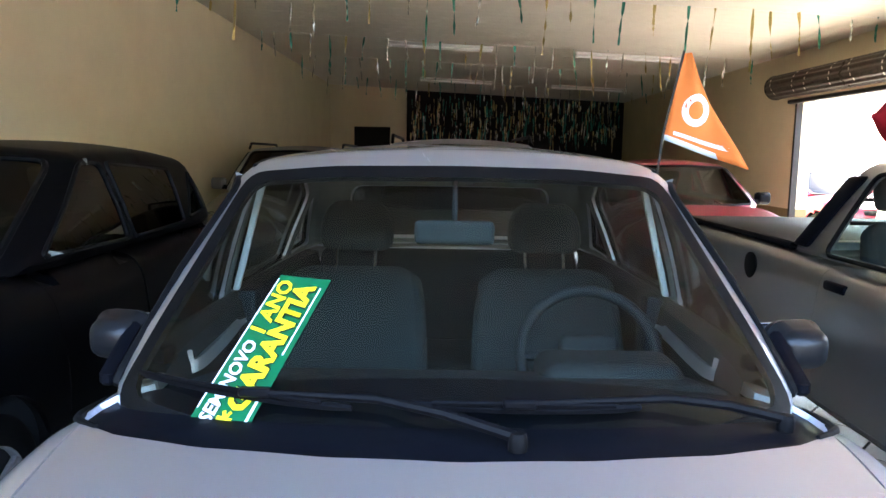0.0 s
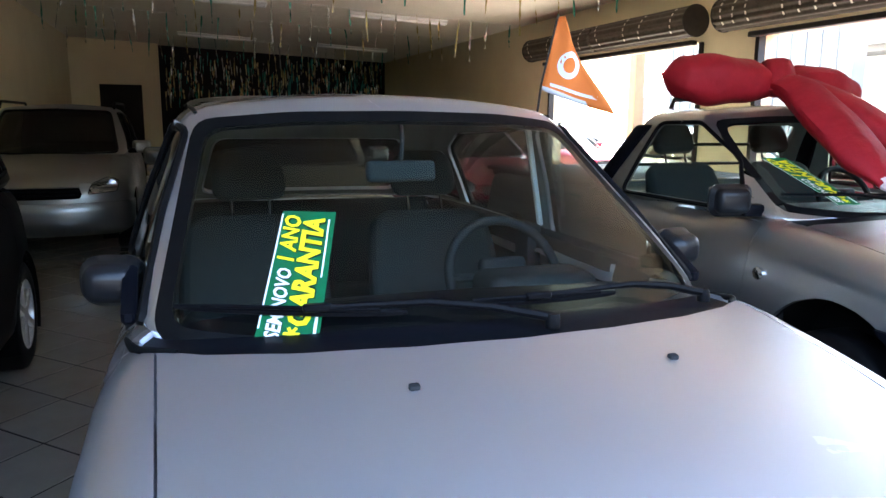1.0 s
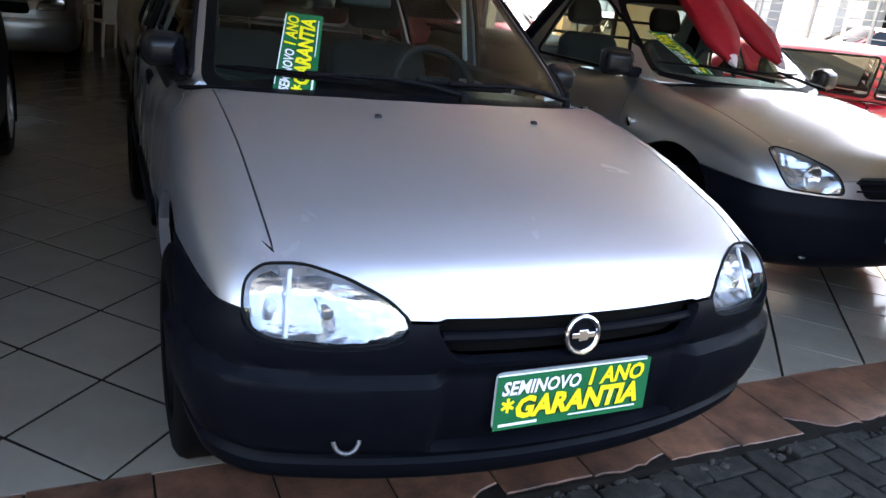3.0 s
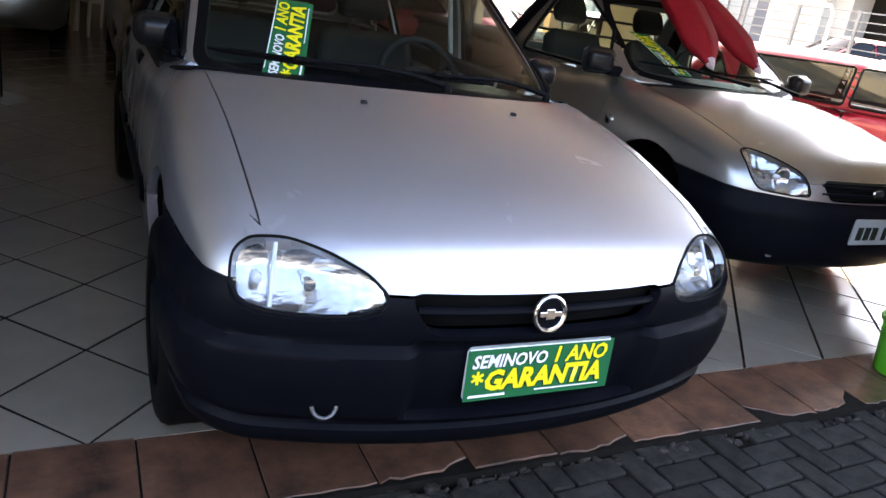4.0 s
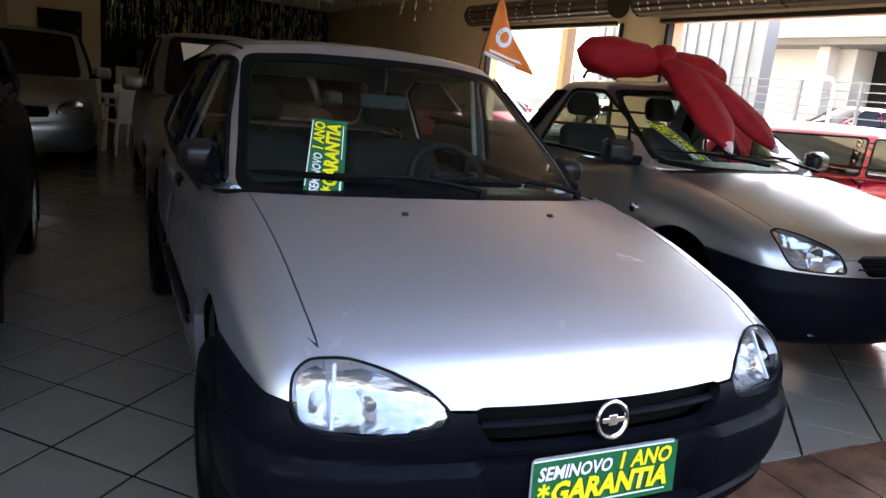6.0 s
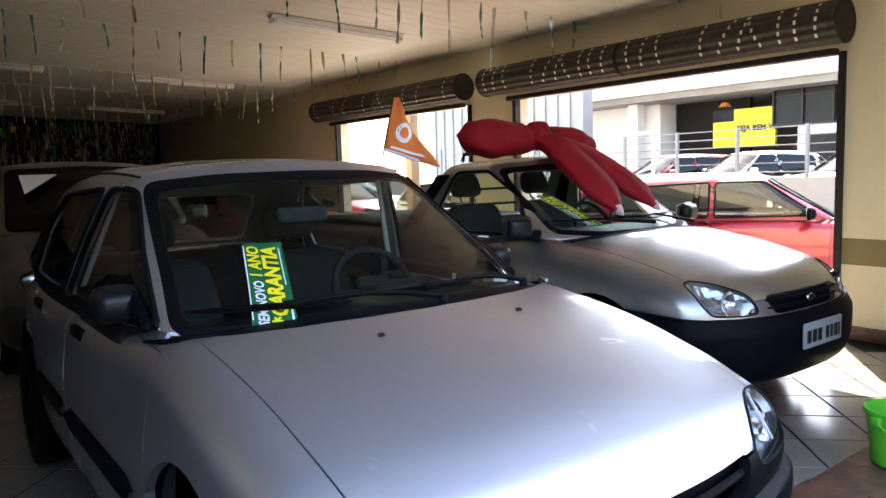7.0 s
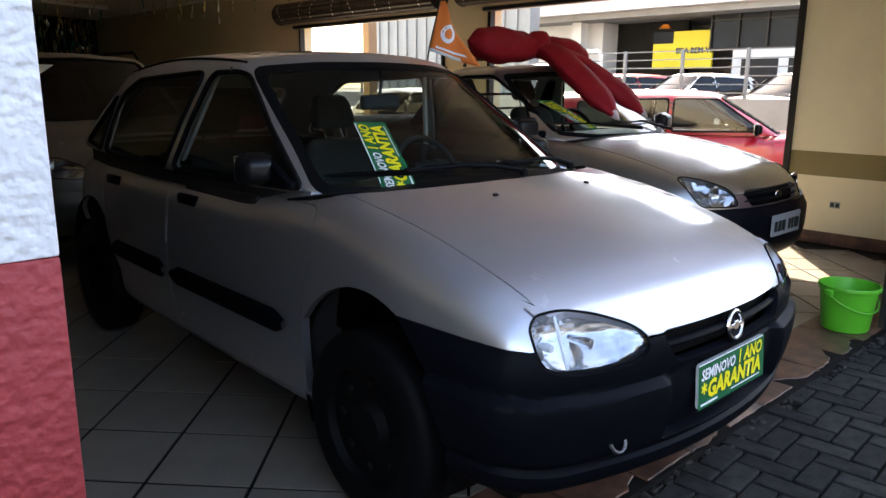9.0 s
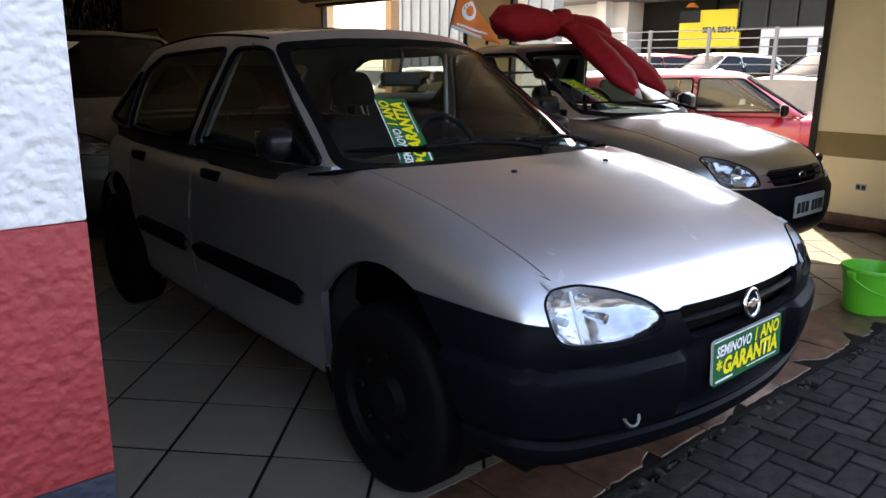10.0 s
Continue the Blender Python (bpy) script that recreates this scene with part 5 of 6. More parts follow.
def dish(root, tree, x, z, r):
    """Round mirror bowl and bulb behind a headlight's lens."""
    p = on_front(tree, x, z, -0.012)
    bowl_ = part("reflector_dish", lathe([(r, 0.0), (r * 0.93, 0.008), (r * 0.6, 0.024), (r * 0.2, 0.032), (0.0, 0.033)], 28, "Y"), CHROME, root)
    bowl_.matrix_basis = Matrix.Translation(p)
    part("bulb", lathe([(0.0, 0.004), (0.010, 0.008), (0.012, 0.02), (0.012, 0.034)], 14, "Y"), LAMPBULB, bowl_)


LAMPSTRIP = mat("lamp_strip", (0.7, 0.72, 0.74), 0.3, 0.3)
LAMPBULB = mat("bulb_glass", (0.75, 0.78, 0.8), 0.1, 0.2)
MIRRORBACK = mat("mirror_back", (0.022, 0.026, 0.027), 0.9, spec=0.1)
# interior
dash = box(-0.60, 1.22, 0.70, 0.60, 1.62, 0.955, 0.06, 4)
for v in dash.verts:
    v.co.z -= 0.10 * max(0, (v.co.y - 1.45) / 0.2) if v.co.z > 0.85 else 0
    v.co.y += 0.10 * (abs(v.co.x) / 0.6) ** 2
part("dashboard", dash, TRIM, hatch)
part("instrument_hood", box(0.20, 1.50, 0.87, 0.54, 1.68, 0.955, 0.04, 4), TRIM, hatch)
part("scuttle_shelf", box(-0.60, 1.02, 0.86, 0.60, 1.30, 0.935, 0.02, 2), TRIM, hatch)
steering_wheel(hatch, pose(0.37, 1.80, 0.895, 62, 0, 0), TRIM)
part("steering_column", tube([(0.37, 1.6, 0.81), (0.37, 1.78, 0.885)], 0.035, 10), TRIM, hatch)
for x in (-0.345, 0.345):
    seat(hatch, x, 2.32, 0.315, FABRIC, 0.54)
part("rear_bench", box(-0.60, 2.62, 0.40, 0.60, 3.10, 0.62, 0.06, 3), FABRIC, hatch)
rb = part("rear_backrest", box(-0.60, -0.07, 0.0, 0.60, 0.07, 0.52, 0.05, 3), FABRIC, hatch)
rb.matrix_basis = pose(0, 3.12, 0.50, -22, 0, 0)
mp = hatch_house.ray_cast(Vector((0, -1, 1.33)), Vector((0, 1, 0)))[0]
rv = part("rear_view_mirror", box(-0.10, -0.018, -0.030, 0.10, 0.018, 0.030, 0.014, 3), MIRRORBACK, hatch)
rv.matrix_basis = pose(0.0, mp.y + 0.13, 1.235, -10, 0, 0)
part("mirror_face", box(-0.092, 0.016, -0.024, 0.092, 0.0205, 0.024, 0.002, 1), CHROME, rv)
part("mirror_stalk", tube([(0, 0, 0.02), (0, -0.03, 0.09), (0, -0.02, 0.14)], 0.007, 8), TRIM, rv)
part("dome_light", lathe([(0.05, 0.0), (0.05, -0.012), (0.03, -0.02), (0, -0.02)], 20, "Z", at=(0, mp.y + 0.22, 1.385)), TRIM, hatch)
BELT = mat("pillar_strip", (0.62, 0.66, 0.66), 0.6, 0, 0, (0.5, 0.54, 0.54), 60, 0.5)
for sg in (-1, 1):
    part("b_pillar_trim", box(sg * 0.64 - 0.03, 2.13, 0.5, sg * 0.64 + 0.03, 2.25, 1.0, 0.015, 2), TRIM, hatch)
    bm = box(-0.010, -0.012, 0.0, 0.010, 0.012, 0.36, 0.006, 2)
    for v in bm.verts:
        k = v.co.z / 0.36
        v.co = Vector((v.co.x + sg * (0.685 - 0.125 * k), v.co.y * (1 - 0.35 * k) + 2.18 - 0.13 * k, v.co.z + 0.99))
    part("seat_belt", bm, BELT, hatch, "pale seat belt hanging at the door pillar")
    p0, p1 = on_front(hatch_tree, sg * 0.598, 0.756, -0.008), on_front(hatch_tree, sg * 0.618, 0.632, -0.008)
    part("lamp_divider", tube([p0, p0.lerp(p1, 0.5), p1], 0.005, 8), LAMPSTRIP, hatch, "white strip between headlight and indicator")
    q0 = on_front(hatch_tree, sg * 0.545, 0.70, -0.03)
    part("bulb_cap", lathe([(0.0, -0.012), (0.013, -0.008), (0.016, 0.004), (0.012, 0.03), (0.010, 0.06)], 18, "Y", at=q0), CHROME, hatch)
    q1 = on_front(hatch_tree, sg * 0.648, 0.70, -0.035)
    part("indicator_bulb", lathe([(0.0, -0.010), (0.010, -0.006), (0.012, 0.006), (0.008, 0.03)], 14, "Y", at=q1), LAMPBULB, hatch)
    dish(pickup, pickup_tree, sg * 0.56, 0.705, 0.058)
    bm = box(sg * 0.70 - 0.02, 1.5, 0.55, sg * 0.70 + 0.01, 2.1, 0.92, 0.015, 2)
    part("door_card", bm, TRIM, hatch)

for sg in (-1, 1):
    bm, rows = bmesh.new(), []
    for k in range(17):
        y = 1.36 + 1.95 * k / 16
        w0 = HATCH["house"]["belt_width"](y)
        rows.append([bm.verts.new((sg * (w0 - d), y, z)) for d, z in ((0.026, 0.90), (0.026, 0.970), (0.050, 0.978), (0.095, 0.968), (0.11, 0.90))])
    for a, b in zip(rows, rows[1:]):
        for k in range(4):
            bm.faces.new((a[k], a[k + 1], b[k + 1], b[k]))
    bmesh.ops.recalc_face_normals(bm, faces=bm.faces)
    part("door_top_trim", bm, TRIM, hatch)

# flag on the roof
flag = empty("window_flag", pose(0.61, 2.10, 1.40), label="orange dealer flag with a white round emblem clipped to the car", category="flag")
part("flag_pole", tube([(0, 0, -0.06), (0.01, -0.02, 0.10), (0.045, -0.065, 0.335)], 0.004, 8), BLACKMETAL, flag)
ORANGEF = mat("orange_cloth", (0.80, 0.20, 0.035), 0.8, 0, 0, (0.7, 0.16, 0.03), 12, 0.5)
bm, rows = bmesh.new(), []
for i in range(17):
    s_ = i / 16
    row = []
    for j in range(11):
        t_ = j / 10
        a = Vector((0.045, -0.065, 0.33)).lerp(Vector((0.008, -0.015, 0.085)), s_)
        far = Vector((0.060, -0.070, 0.325)).lerp(Vector((0.190, -0.190, 0.0)), s_)
        p = a.lerp(far, t_)
        p.y += 0.026 * math.sin(6 * t_ + 5 * s_) * t_
        row.append(bm.verts.new(p))
    rows.append(row)
for a, b in zip(rows, rows[1:]):
    for k in range(10):
        bm.faces.new((a[k], a[k + 1], b[k + 1], b[k]))
cloth_tree = BVHTree.FromBMesh(bm)
cloth = part("flag_cloth", bm, ORANGEF, flag)
cloth.data.materials.append(WHITE)
for k, pl in enumerate(cloth.data.polygons):
    if k // 10 == 15 and k % 10 < 7:
        pl.material_index = 1
cloth.modifiers.new("thick", "SOLIDIFY").thickness = 0.0015


def cloth_at(x, z, out):
    hit = cloth_tree.ray_cast(Vector((x, -2, z)), Vector((0, 1, 0)))
    return hit[0] + Vector((0, -out, 0)) if hit[0] else None


for sign_ in (1, -1):
    bm = bmesh.new()
    ringv = []
    for rr in (0.026, 0.046):
        ringv.append([cloth_at(0.080 + rr * 0.72 * math.cos(t), 0.165 + rr * math.sin(t), 0.003 * sign_) for t in (2 * math.pi * k / 24 for k in range(24))])
    for k in range(24):
        q = [ringv[0][k], ringv[0][(k + 1) % 24], ringv[1][(k + 1) % 24], ringv[1][k]]
        if all(p is not None for p in q):
            bm.faces.new([bm.verts.new(p) for p in q])
    part("flag_emblem", bm, WHITE, flag, "white ring emblem")
    bm = bmesh.new()
    pts = [(cloth_at(0.032 + 0.011 * k, 0.108 - 0.0045 * k, 0.003 * sign_), cloth_at(0.032 + 0.011 * k, 0.097 - 0.0045 * k, 0.003 * sign_)) for k in range(12)]
    pts = [p for p in pts if p[0] and p[1]]
    vv = [(bm.verts.new(a), bm.verts.new(b)) for a, b in pts]
    for a, b in zip(vv, vv[1:]):
        bm.faces.new((a[0], a[1], b[1], b[0]))
    part("flag_lettering", bm, WHITE, flag, "white unreadable line of letters")


# ---- details of the pickup ----
P0 = pickup.matrix_basis
for sg in (-1, 1):
    mirror_unit(pickup, sg * 0.735, 1.36, 1.035, sg, MIRRORSHELL, (0.20, 0.10, 0.145))
    p = on_side(pickup_tree, 2.16, 0.86, sg)
    part("door_handle", box(p.x - 0.012, 2.07, 0.835, p.x + 0.02, 2.25, 0.88, 0.012, 3), PLASTIC, pickup)
    p = on_side(pickup_tree, 1.2, 0.72, sg)
    part("side_indicator", lathe([(0.028, -0.01), (0.028, 0.008), (0.0, 0.014)], 16, "X", at=(0, 0, 0)), ORANGE if sg > 0 else CHROME, pickup).matrix_basis = pose(p.x, 1.18, 0.74, 0, 0, 180 if sg < 0 else 0)
    p = on_side(pickup_tree, 3.0, 0.80, sg)
    part("fuel_flap", lathe([(0.075, -0.005), (0.075, 0.006), (0.06, 0.010), (0, 0.011)], 24, "X"), RUBBER if sg < 0 else GREY, pickup).matrix_basis = pose(p.x, 3.05, 0.83, 0, 0, 180 if sg < 0 else 0)
    # bed rail
    pts = [on_top(pickup_tree, sg * 0.72, 2.74 + 1.5 * k / 10, 0.02) for k in range(11)]
    part("bed_rail", tube(pts, 0.022, 8), PLASTIC, pickup)
    bm = box(-0.03, 2.50, 1.0, 0.03, 2.64, 1.36, 0.02, 2)
    for v in bm.verts:
        k = (v.co.z - 1.0) / 0.36
        v.co.y -= 0.22 * k
        v.co.x += sg * (0.765 - 0.145 * k)
    part("cab_corner_trim", bm, PLASTIC, pickup)
part("tonneau_cover", box(-0.74, 2.70, 0.975, 0.74, 4.40, 1.005, 0.012, 2), RUBBER, pickup, "black soft bed cover")
for z in (1.12, 1.24):
    part("window_guard", tube([(-0.55, 2.58 - 0.25 * (z - 1.0), z), (0.55, 2.58 - 0.25 * (z - 1.0), z)], 0.010, 8), BLACKMETAL, pickup)
for x in (-0.36, 0.36):
    seat(pickup, x, 2.20, 0.45, FABRIC, 0.5, 0.6)
part("dashboard", box(-0.64, 1.32, 0.74, 0.64, 1.66, 0.98, 0.06, 3), TRIM, pickup)
steering_wheel(pickup, pose(0.36, 1.84, 0.96, 62, 0, 0), TRIM)
pp = on_front(pickup_tree, 0, 0.50, 0.055)
# the white number plate's shading is put into this grey
GREYED_WHITE = mat("greyed_white_plate", (0.30, 0.31, 0.31), 0.4, 0, 0, (0.24, 0.25, 0.25), 12, 0.5)
npl = empty("number_plate", P0 @ pose(0, pp.y, 0.50), label="white number plate on the pickup's bumper", category="number plate")
part("plate", prism(rounded([(-0.2, -0.065), (0.2, -0.065), (0.2, 0.065), (-0.2, 0.065)], 0.012), 0.006), GREYED_WHITE, npl, smooth=False)
for x0, x1 in ((-0.165, -0.125), (-0.11, -0.07), (-0.055, -0.015), (0.03, 0.06), (0.075, 0.105), (0.12, 0.15), (0.16, 0.18)):
    part("plate_bar", box(x0, -0.003, -0.04, x1, 0.0, 0.025), PRINTEDGE, npl, smooth=False)
for sg in (-1, 1):
    p = on_front(pickup_tree, sg * 0.55, 0.355, 0.028)
    fog = part("fog_lamp", lathe([(0.026, 0.012), (0.025, 0.0), (0.021, -0.003), (0.0, -0.004)], 20, "Y"), REFLECTOR, pickup, "round clear fog lamp")
    fog.matrix_basis = Matrix.Translation(p) @ Matrix.Rotation(sg * 0.35, 4, "Z")
eb = on_front(pickup_tree, 0, 0.672, 0.012)
part("badge", lathe([(0.045, 0.0), (0.04, -0.006), (0, -0.008)], 20, "Y"), CHROME, pickup).matrix_basis = Matrix.Translation(eb) @ Matrix.Diagonal((1, 1, 0.45, 1))
for x0, y0, x1, z1, xa, xb in ((0.05, 1.06, -0.38, 1.05, -0.60, -0.10), (0.58, 1.14, 0.2, 1.05, -0.05, 0.45)):
    p0 = on_top(pickup_tree, x0, y0, 0.03)
    hit = pickup_house.ray_cast(Vector((x1, -1, z1)), Vector((0, 1, 0)))
    p1 = hit[0] + hit[1] * 0.025
    w_ = part("wiper_arm", tube([p0, p1], [0.012, 0.006], 8), RUBBER, pickup)
    pts = []
    for k in range(9):
        hit = pickup_house.ray_cast(Vector((xa + (xb - xa) * k / 8, -1, z1)), Vector((0, 1, 0)))
        pts.append(hit[0] + hit[1] * 0.014)
    part("wiper_blade", tube(pts, 0.007, 6), RUBBER, w_)
sticker2 = empty("windscreen_sticker", P0.copy(), label="yellow and green warranty sticker on the pickup's windscreen", category="sticker")


def sticker2_at(u, v, l):
    x, z = -0.30 - 0.105 * (v / 0.12) - 0.02 * u / 0.33, 1.02 + 0.19 * u / 0.33
    hit = pickup_house.ray_cast(Vector((x - 0.1 * u / 0.33, -1, z)), Vector((0, 1, 0)))
    n = hit[1] if hit[1].y < 0 else -hit[1]
    return hit[0] + n * (0.003 + l)


warranty_sign(sticker2, sticker2_at, 0.33, 0.12)

# red bow on the pickup's roof
BOW = mat("red_satin", (0.33, 0.007, 0.014), 0.72, 0, 0, (0.2, 0.004, 0.008), 7, 0.7, 0.006, 16, spec=0.3)
bow = empty("gift_bow", P0 @ pose(-0.30, 2.0, 1.47), label="large stuffed red satin gift bow lying on the pickup's roof", category="bow")


def cushion(path, radii, flat=0.6, twist=0.0, seed=0):
    """A stuffed cloth tube: rings of an oval along a path, with soft creases."""
    bm, rows = bmesh.new(), []
    pts = [Vector(p) for p in path]
    n = len(pts)
    dense, rad = [], []
    for i in range(n - 1):
        for k in range(6):
            t = k / 6
            a, b, c, d = pts[max(i - 1, 0)], pts[i], pts[i + 1], pts[min(i + 2, n - 1)]
            dense.append(0.5 * ((2 * b) + (c - a) * t + (2 * a - 5 * b + 4 * c - d) * t * t + (3 * b - a - 3 * c + d) * t**3))
            rad.append(radii[i] + (radii[i + 1] - radii[i]) * (t * t * (3 - 2 * t)))
    dense.append(pts[-1])
    rad.append(radii[-1])
    for i, p in enumerate(dense):
        d = (dense[min(i + 1, len(dense) - 1)] - dense[max(i - 1, 0)]).normalized()
        side = d.cross(Vector((0, 0, 1))).normalized()
        up = side.cross(d)
        row = []
        for k in range(24):
            t = 2 * math.pi * k / 24
            r = rad[i] * (1 + 0.10 * noise.noise(Vector((math.cos(t) * 1.5 + seed, math.sin(t) * 1.5, i * 0.22))) + 0.04 * math.sin(5 * t + seed))
            row.append(bm.verts.new(p + side * math.cos(t) * r + up * math.sin(t) * r * flat))
        rows.append(row)
    for a, b in zip(rows, rows[1:]):
        for k in range(24):
            bm.faces.new((a[k], a[(k + 1) % 24], b[(k + 1) % 24], b[k]))
    bm.faces.new(rows[0][::-1])
    bm.faces.new(rows[-1])
    bmesh.ops.recalc_face_normals(bm, faces=bm.faces)
    return bm


K = Vector((0.01, -0.25, 0.09))
part("loop", cushion([K, (-0.14, -0.21, 0.11), (-0.31, -0.16, 0.12), (-0.46, -0.12, 0.13), (-0.56, -0.10, 0.14)], [0.06, 0.125, 0.155, 0.12, 0.012], 0.85, seed=1), BOW, bow)
part("loop", cushion([K, (0.16, -0.26, 0.11), (0.32, -0.27, 0.09), (0.44, -0.29, 0.06), (0.53, -0.30, 0.04)], [0.06, 0.11, 0.125, 0.09, 0.012], 0.8, seed=5), BOW, bow)
part("knot", cushion([(-0.05, -0.29, 0.05), (-0.01, -0.28, 0.13), (0.03, -0.23, 0.15), (0.07, -0.18, 0.10)], [0.05, 0.085, 0.09, 0.05], 0.9, seed=9), BOW, bow)
BOWTIP = mat("pale_bow_tip", (0.62, 0.50, 0.50), 0.45, 0, 0, (0.5, 0.3, 0.3), 20, 0.5)
for line, seed_ in (([K, (0.02, -0.40, 0.06), (0.01, -0.58, -0.06), (-0.01, -0.80, -0.22), (-0.03, -0.97, -0.35)], 13), ([K, (0.14, -0.36, 0.05), (0.24, -0.54, -0.06), (0.35, -0.76, -0.22), (0.414, -0.90, -0.345)], 17)):
    tl = part("tail", cushion(line, [0.08, 0.115, 0.13, 0.12, 0.035], 0.6, seed=seed_), BOW, bow)
    e0, e1 = Vector(line[3]).lerp(Vector(line[4]), 0.9), Vector(line[4]) + (Vector(line[4]) - Vector(line[3])) * 0.22
    part("tail_tip", tube([e0, e0.lerp(e1, 0.5), e1], [0.032, 0.022, 0.003], 8), BOWTIP, tl, "pale pointed tip")


# ---- things in the showroom ----
# roller doors, rolled up under the lintels
SLATP = mat("roller_curtain", (0.040, 0.030, 0.021), 0.55, 0.3, 0, (0.11, 0.095, 0.075), 14, 0.5)
PERF = mat("slot_light_marks", (0.72, 0.68, 0.6), 0.5)
for n_, (y0, y1) in enumerate((O1, O2)):
    roll = empty("roller_door", pose(XR - 0.17, 0, 2.40), label="rolled-up dark steel roller door above its opening", category="roller door", group="roller doors")
    ya, yb = y0 - 0.05, y1 + 0.28
    parts_ = [(ya, (ya + yb) / 2 - 0.02), ((ya + yb) / 2 + 0.02, yb)]
    for a, b in parts_:
        bm, rows, turns = bmesh.new(), [], 3
        sides = 144
        for y in (a, b):
            rows.append([bm.verts.new(Vector(((0.154 + 0.008 * math.sin(t * 14)) * math.cos(t), y, (0.154 + 0.008 * math.sin(t * 14)) * math.sin(t)))) for t in (2 * math.pi * k / sides for k in range(sides))])
        for k in range(sides):
            bm.faces.new((rows[0][k], rows[0][(k + 1) % sides], rows[1][(k + 1) % sides], rows[1][k]))
        bm.faces.new(rows[0])
        bm.faces.new(rows[1][::-1])
        bmesh.ops.recalc_face_normals(bm, faces=bm.faces)
        c_ = part("curtain_roll", bm, SLATP, roll)
        # pale quads in curved rows, coloured as light showing through the slats
        rng = random.Random(11 + n_)
        bm = bmesh.new()
        n_rows = int((b - a) / (0.16 if n_ == 0 else 0.3))
        for i in range(n_rows):
            y = a + 0.06 + (b - a - 0.12) * (i + 0.5) / n_rows + rng.uniform(-0.05, 0.05)
            bend = rng.uniform(-0.07, 0.07)
            if rng.random() < (0.10, 0.65)[n_]:
                continue
            for k in range(5):
                t = radians(130 + 22 * k)
                p = Vector((0.163 * math.cos(t), y + bend * (k - 2) / 2, 0.163 * math.sin(t)))
                n = Vector((math.cos(t), 0, math.sin(t)))
                u = Vector((-math.sin(t), 0, math.cos(t)))
                q = [p + u * (0.016 * s1) + Vector((0, 0.010 * s2, 0)) for s1, s2 in ((-1, -1), (1, -1), (1, 1), (-1, 1))]
                f = bm.faces.new([bm.verts.new(c + n * 0.001) for c in q])
        bmesh.ops.recalc_face_normals(bm, faces=bm.faces)
        so = part("slot_light_marks", bm, PERF, c_, "pale marks coloured as light through the slots")
        so["kind"] = "stuff"
    part("bottom_bar", box(0.02, y0 + 0.02, -0.235, 0.10, y1 - 0.02, -0.185, 0.008, 1), BLACKMETAL, roll)
    for y in (ya - 0.012, yb):
        part("end_plate", lathe([(0.0, 0.0), (0.165, 0.0), (0.165, 0.012), (0.0, 0.012)], 36, "Y", at=(0, y, 0)), BLACKMETAL, roll)

# ceiling lamps
LAMPW = mat("lamp_enamel", (0.78, 0.78, 0.74), 0.4, 0, 0.2)
TUBEM = mat("lamp_tube", (0.85, 0.85, 0.82), 0.25)


def ceil_z(x):
    return ZC + (XR - x) * 0.042


for x, y in ((-0.1, 10.9), (2.65, 10.9), (0.2, 15.8), (3.0, 15.8), (-0.1, 6.0), (2.65, 6.0)):
    lamp = empty("ceiling_lamp", pose(x, y, ceil_z(x) - 0.004, 0, 2.4, 0), label="white fluorescent lamp fixture on the ceiling, unlit", category="ceiling lamp", group="ceiling lamps")
    bm = box(-0.77, -0.07, -0.05, 0.77, 0.07, 0.0, 0.01, 2)
    for v in bm.verts:
        if v.co.z < -0.03:
            v.co.y *= 0.5
    part("housing", bm, LAMPW, lamp)
    for dy in (-0.05, 0.05):
        part("tube", tube([(-0.72, dy, -0.06), (0.72, dy, -0.06)], 0.014, 10), TUBEM, lamp)
        for dx in (-0.74, 0.74):
            part("socket", box(dx - 0.012, dy - 0.016, -0.08, dx + 0.012, dy + 0.016, -0.045, 0.004, 1), LAMPW, lamp)

# tinsel strips hanging from the ceiling in rows
GREENF = mat("green_foil", (0.05, 0.28, 0.20), 0.3, 0.7, 0, (0.02, 0.16, 0.12), 30, 0.5)
GOLDF = mat("gold_foil", (0.55, 0.45, 0.18), 0.3, 0.8, 0, (0.3, 0.24, 0.1), 30, 0.5)
SILVF = mat("silver_foil", (0.62, 0.66, 0.64), 0.25, 0.9, 0, (0.4, 0.44, 0.42), 30, 0.5)


def strip_mesh(seed, length):
    rng = random.Random(seed)
    bm, rows = bmesh.new(), []
    ph = rng.uniform(0, 6)
    for k in range(9):
        t = k / 8
        a = ph + t * rng.uniform(1.5, 5.0)
        w = 0.017 * (1 - 0.3 * t)
        c = Vector((0.012 * math.sin(3 * t + ph), 0.012 * math.cos(2 * t + ph), -length * t))
        rows.append([bm.verts.new(c + s1 * w * Vector((math.cos(a), math.sin(a), 0))) for s1 in (-1, 0.2, 1)])
    for a, b in zip(rows, rows[1:]):
        for k in range(2):
            bm.faces.new((a[k], a[k + 1], b[k + 1], b[k]))
    return bm


strip_data = []
for k in range(14):
    bm = strip_mesh(k, 0.27 + 0.03 * (k % 6))
    me = bpy.data.meshes.new("tinsel_strip")
    bm.to_mesh(me)
    bm.free()
    me.materials.append((GREENF, SILVF, GREENF, GOLDF, SILVF, GOLDF, GREENF)[k % 7])
    strip_data.append(me)
rng = random.Random(21)
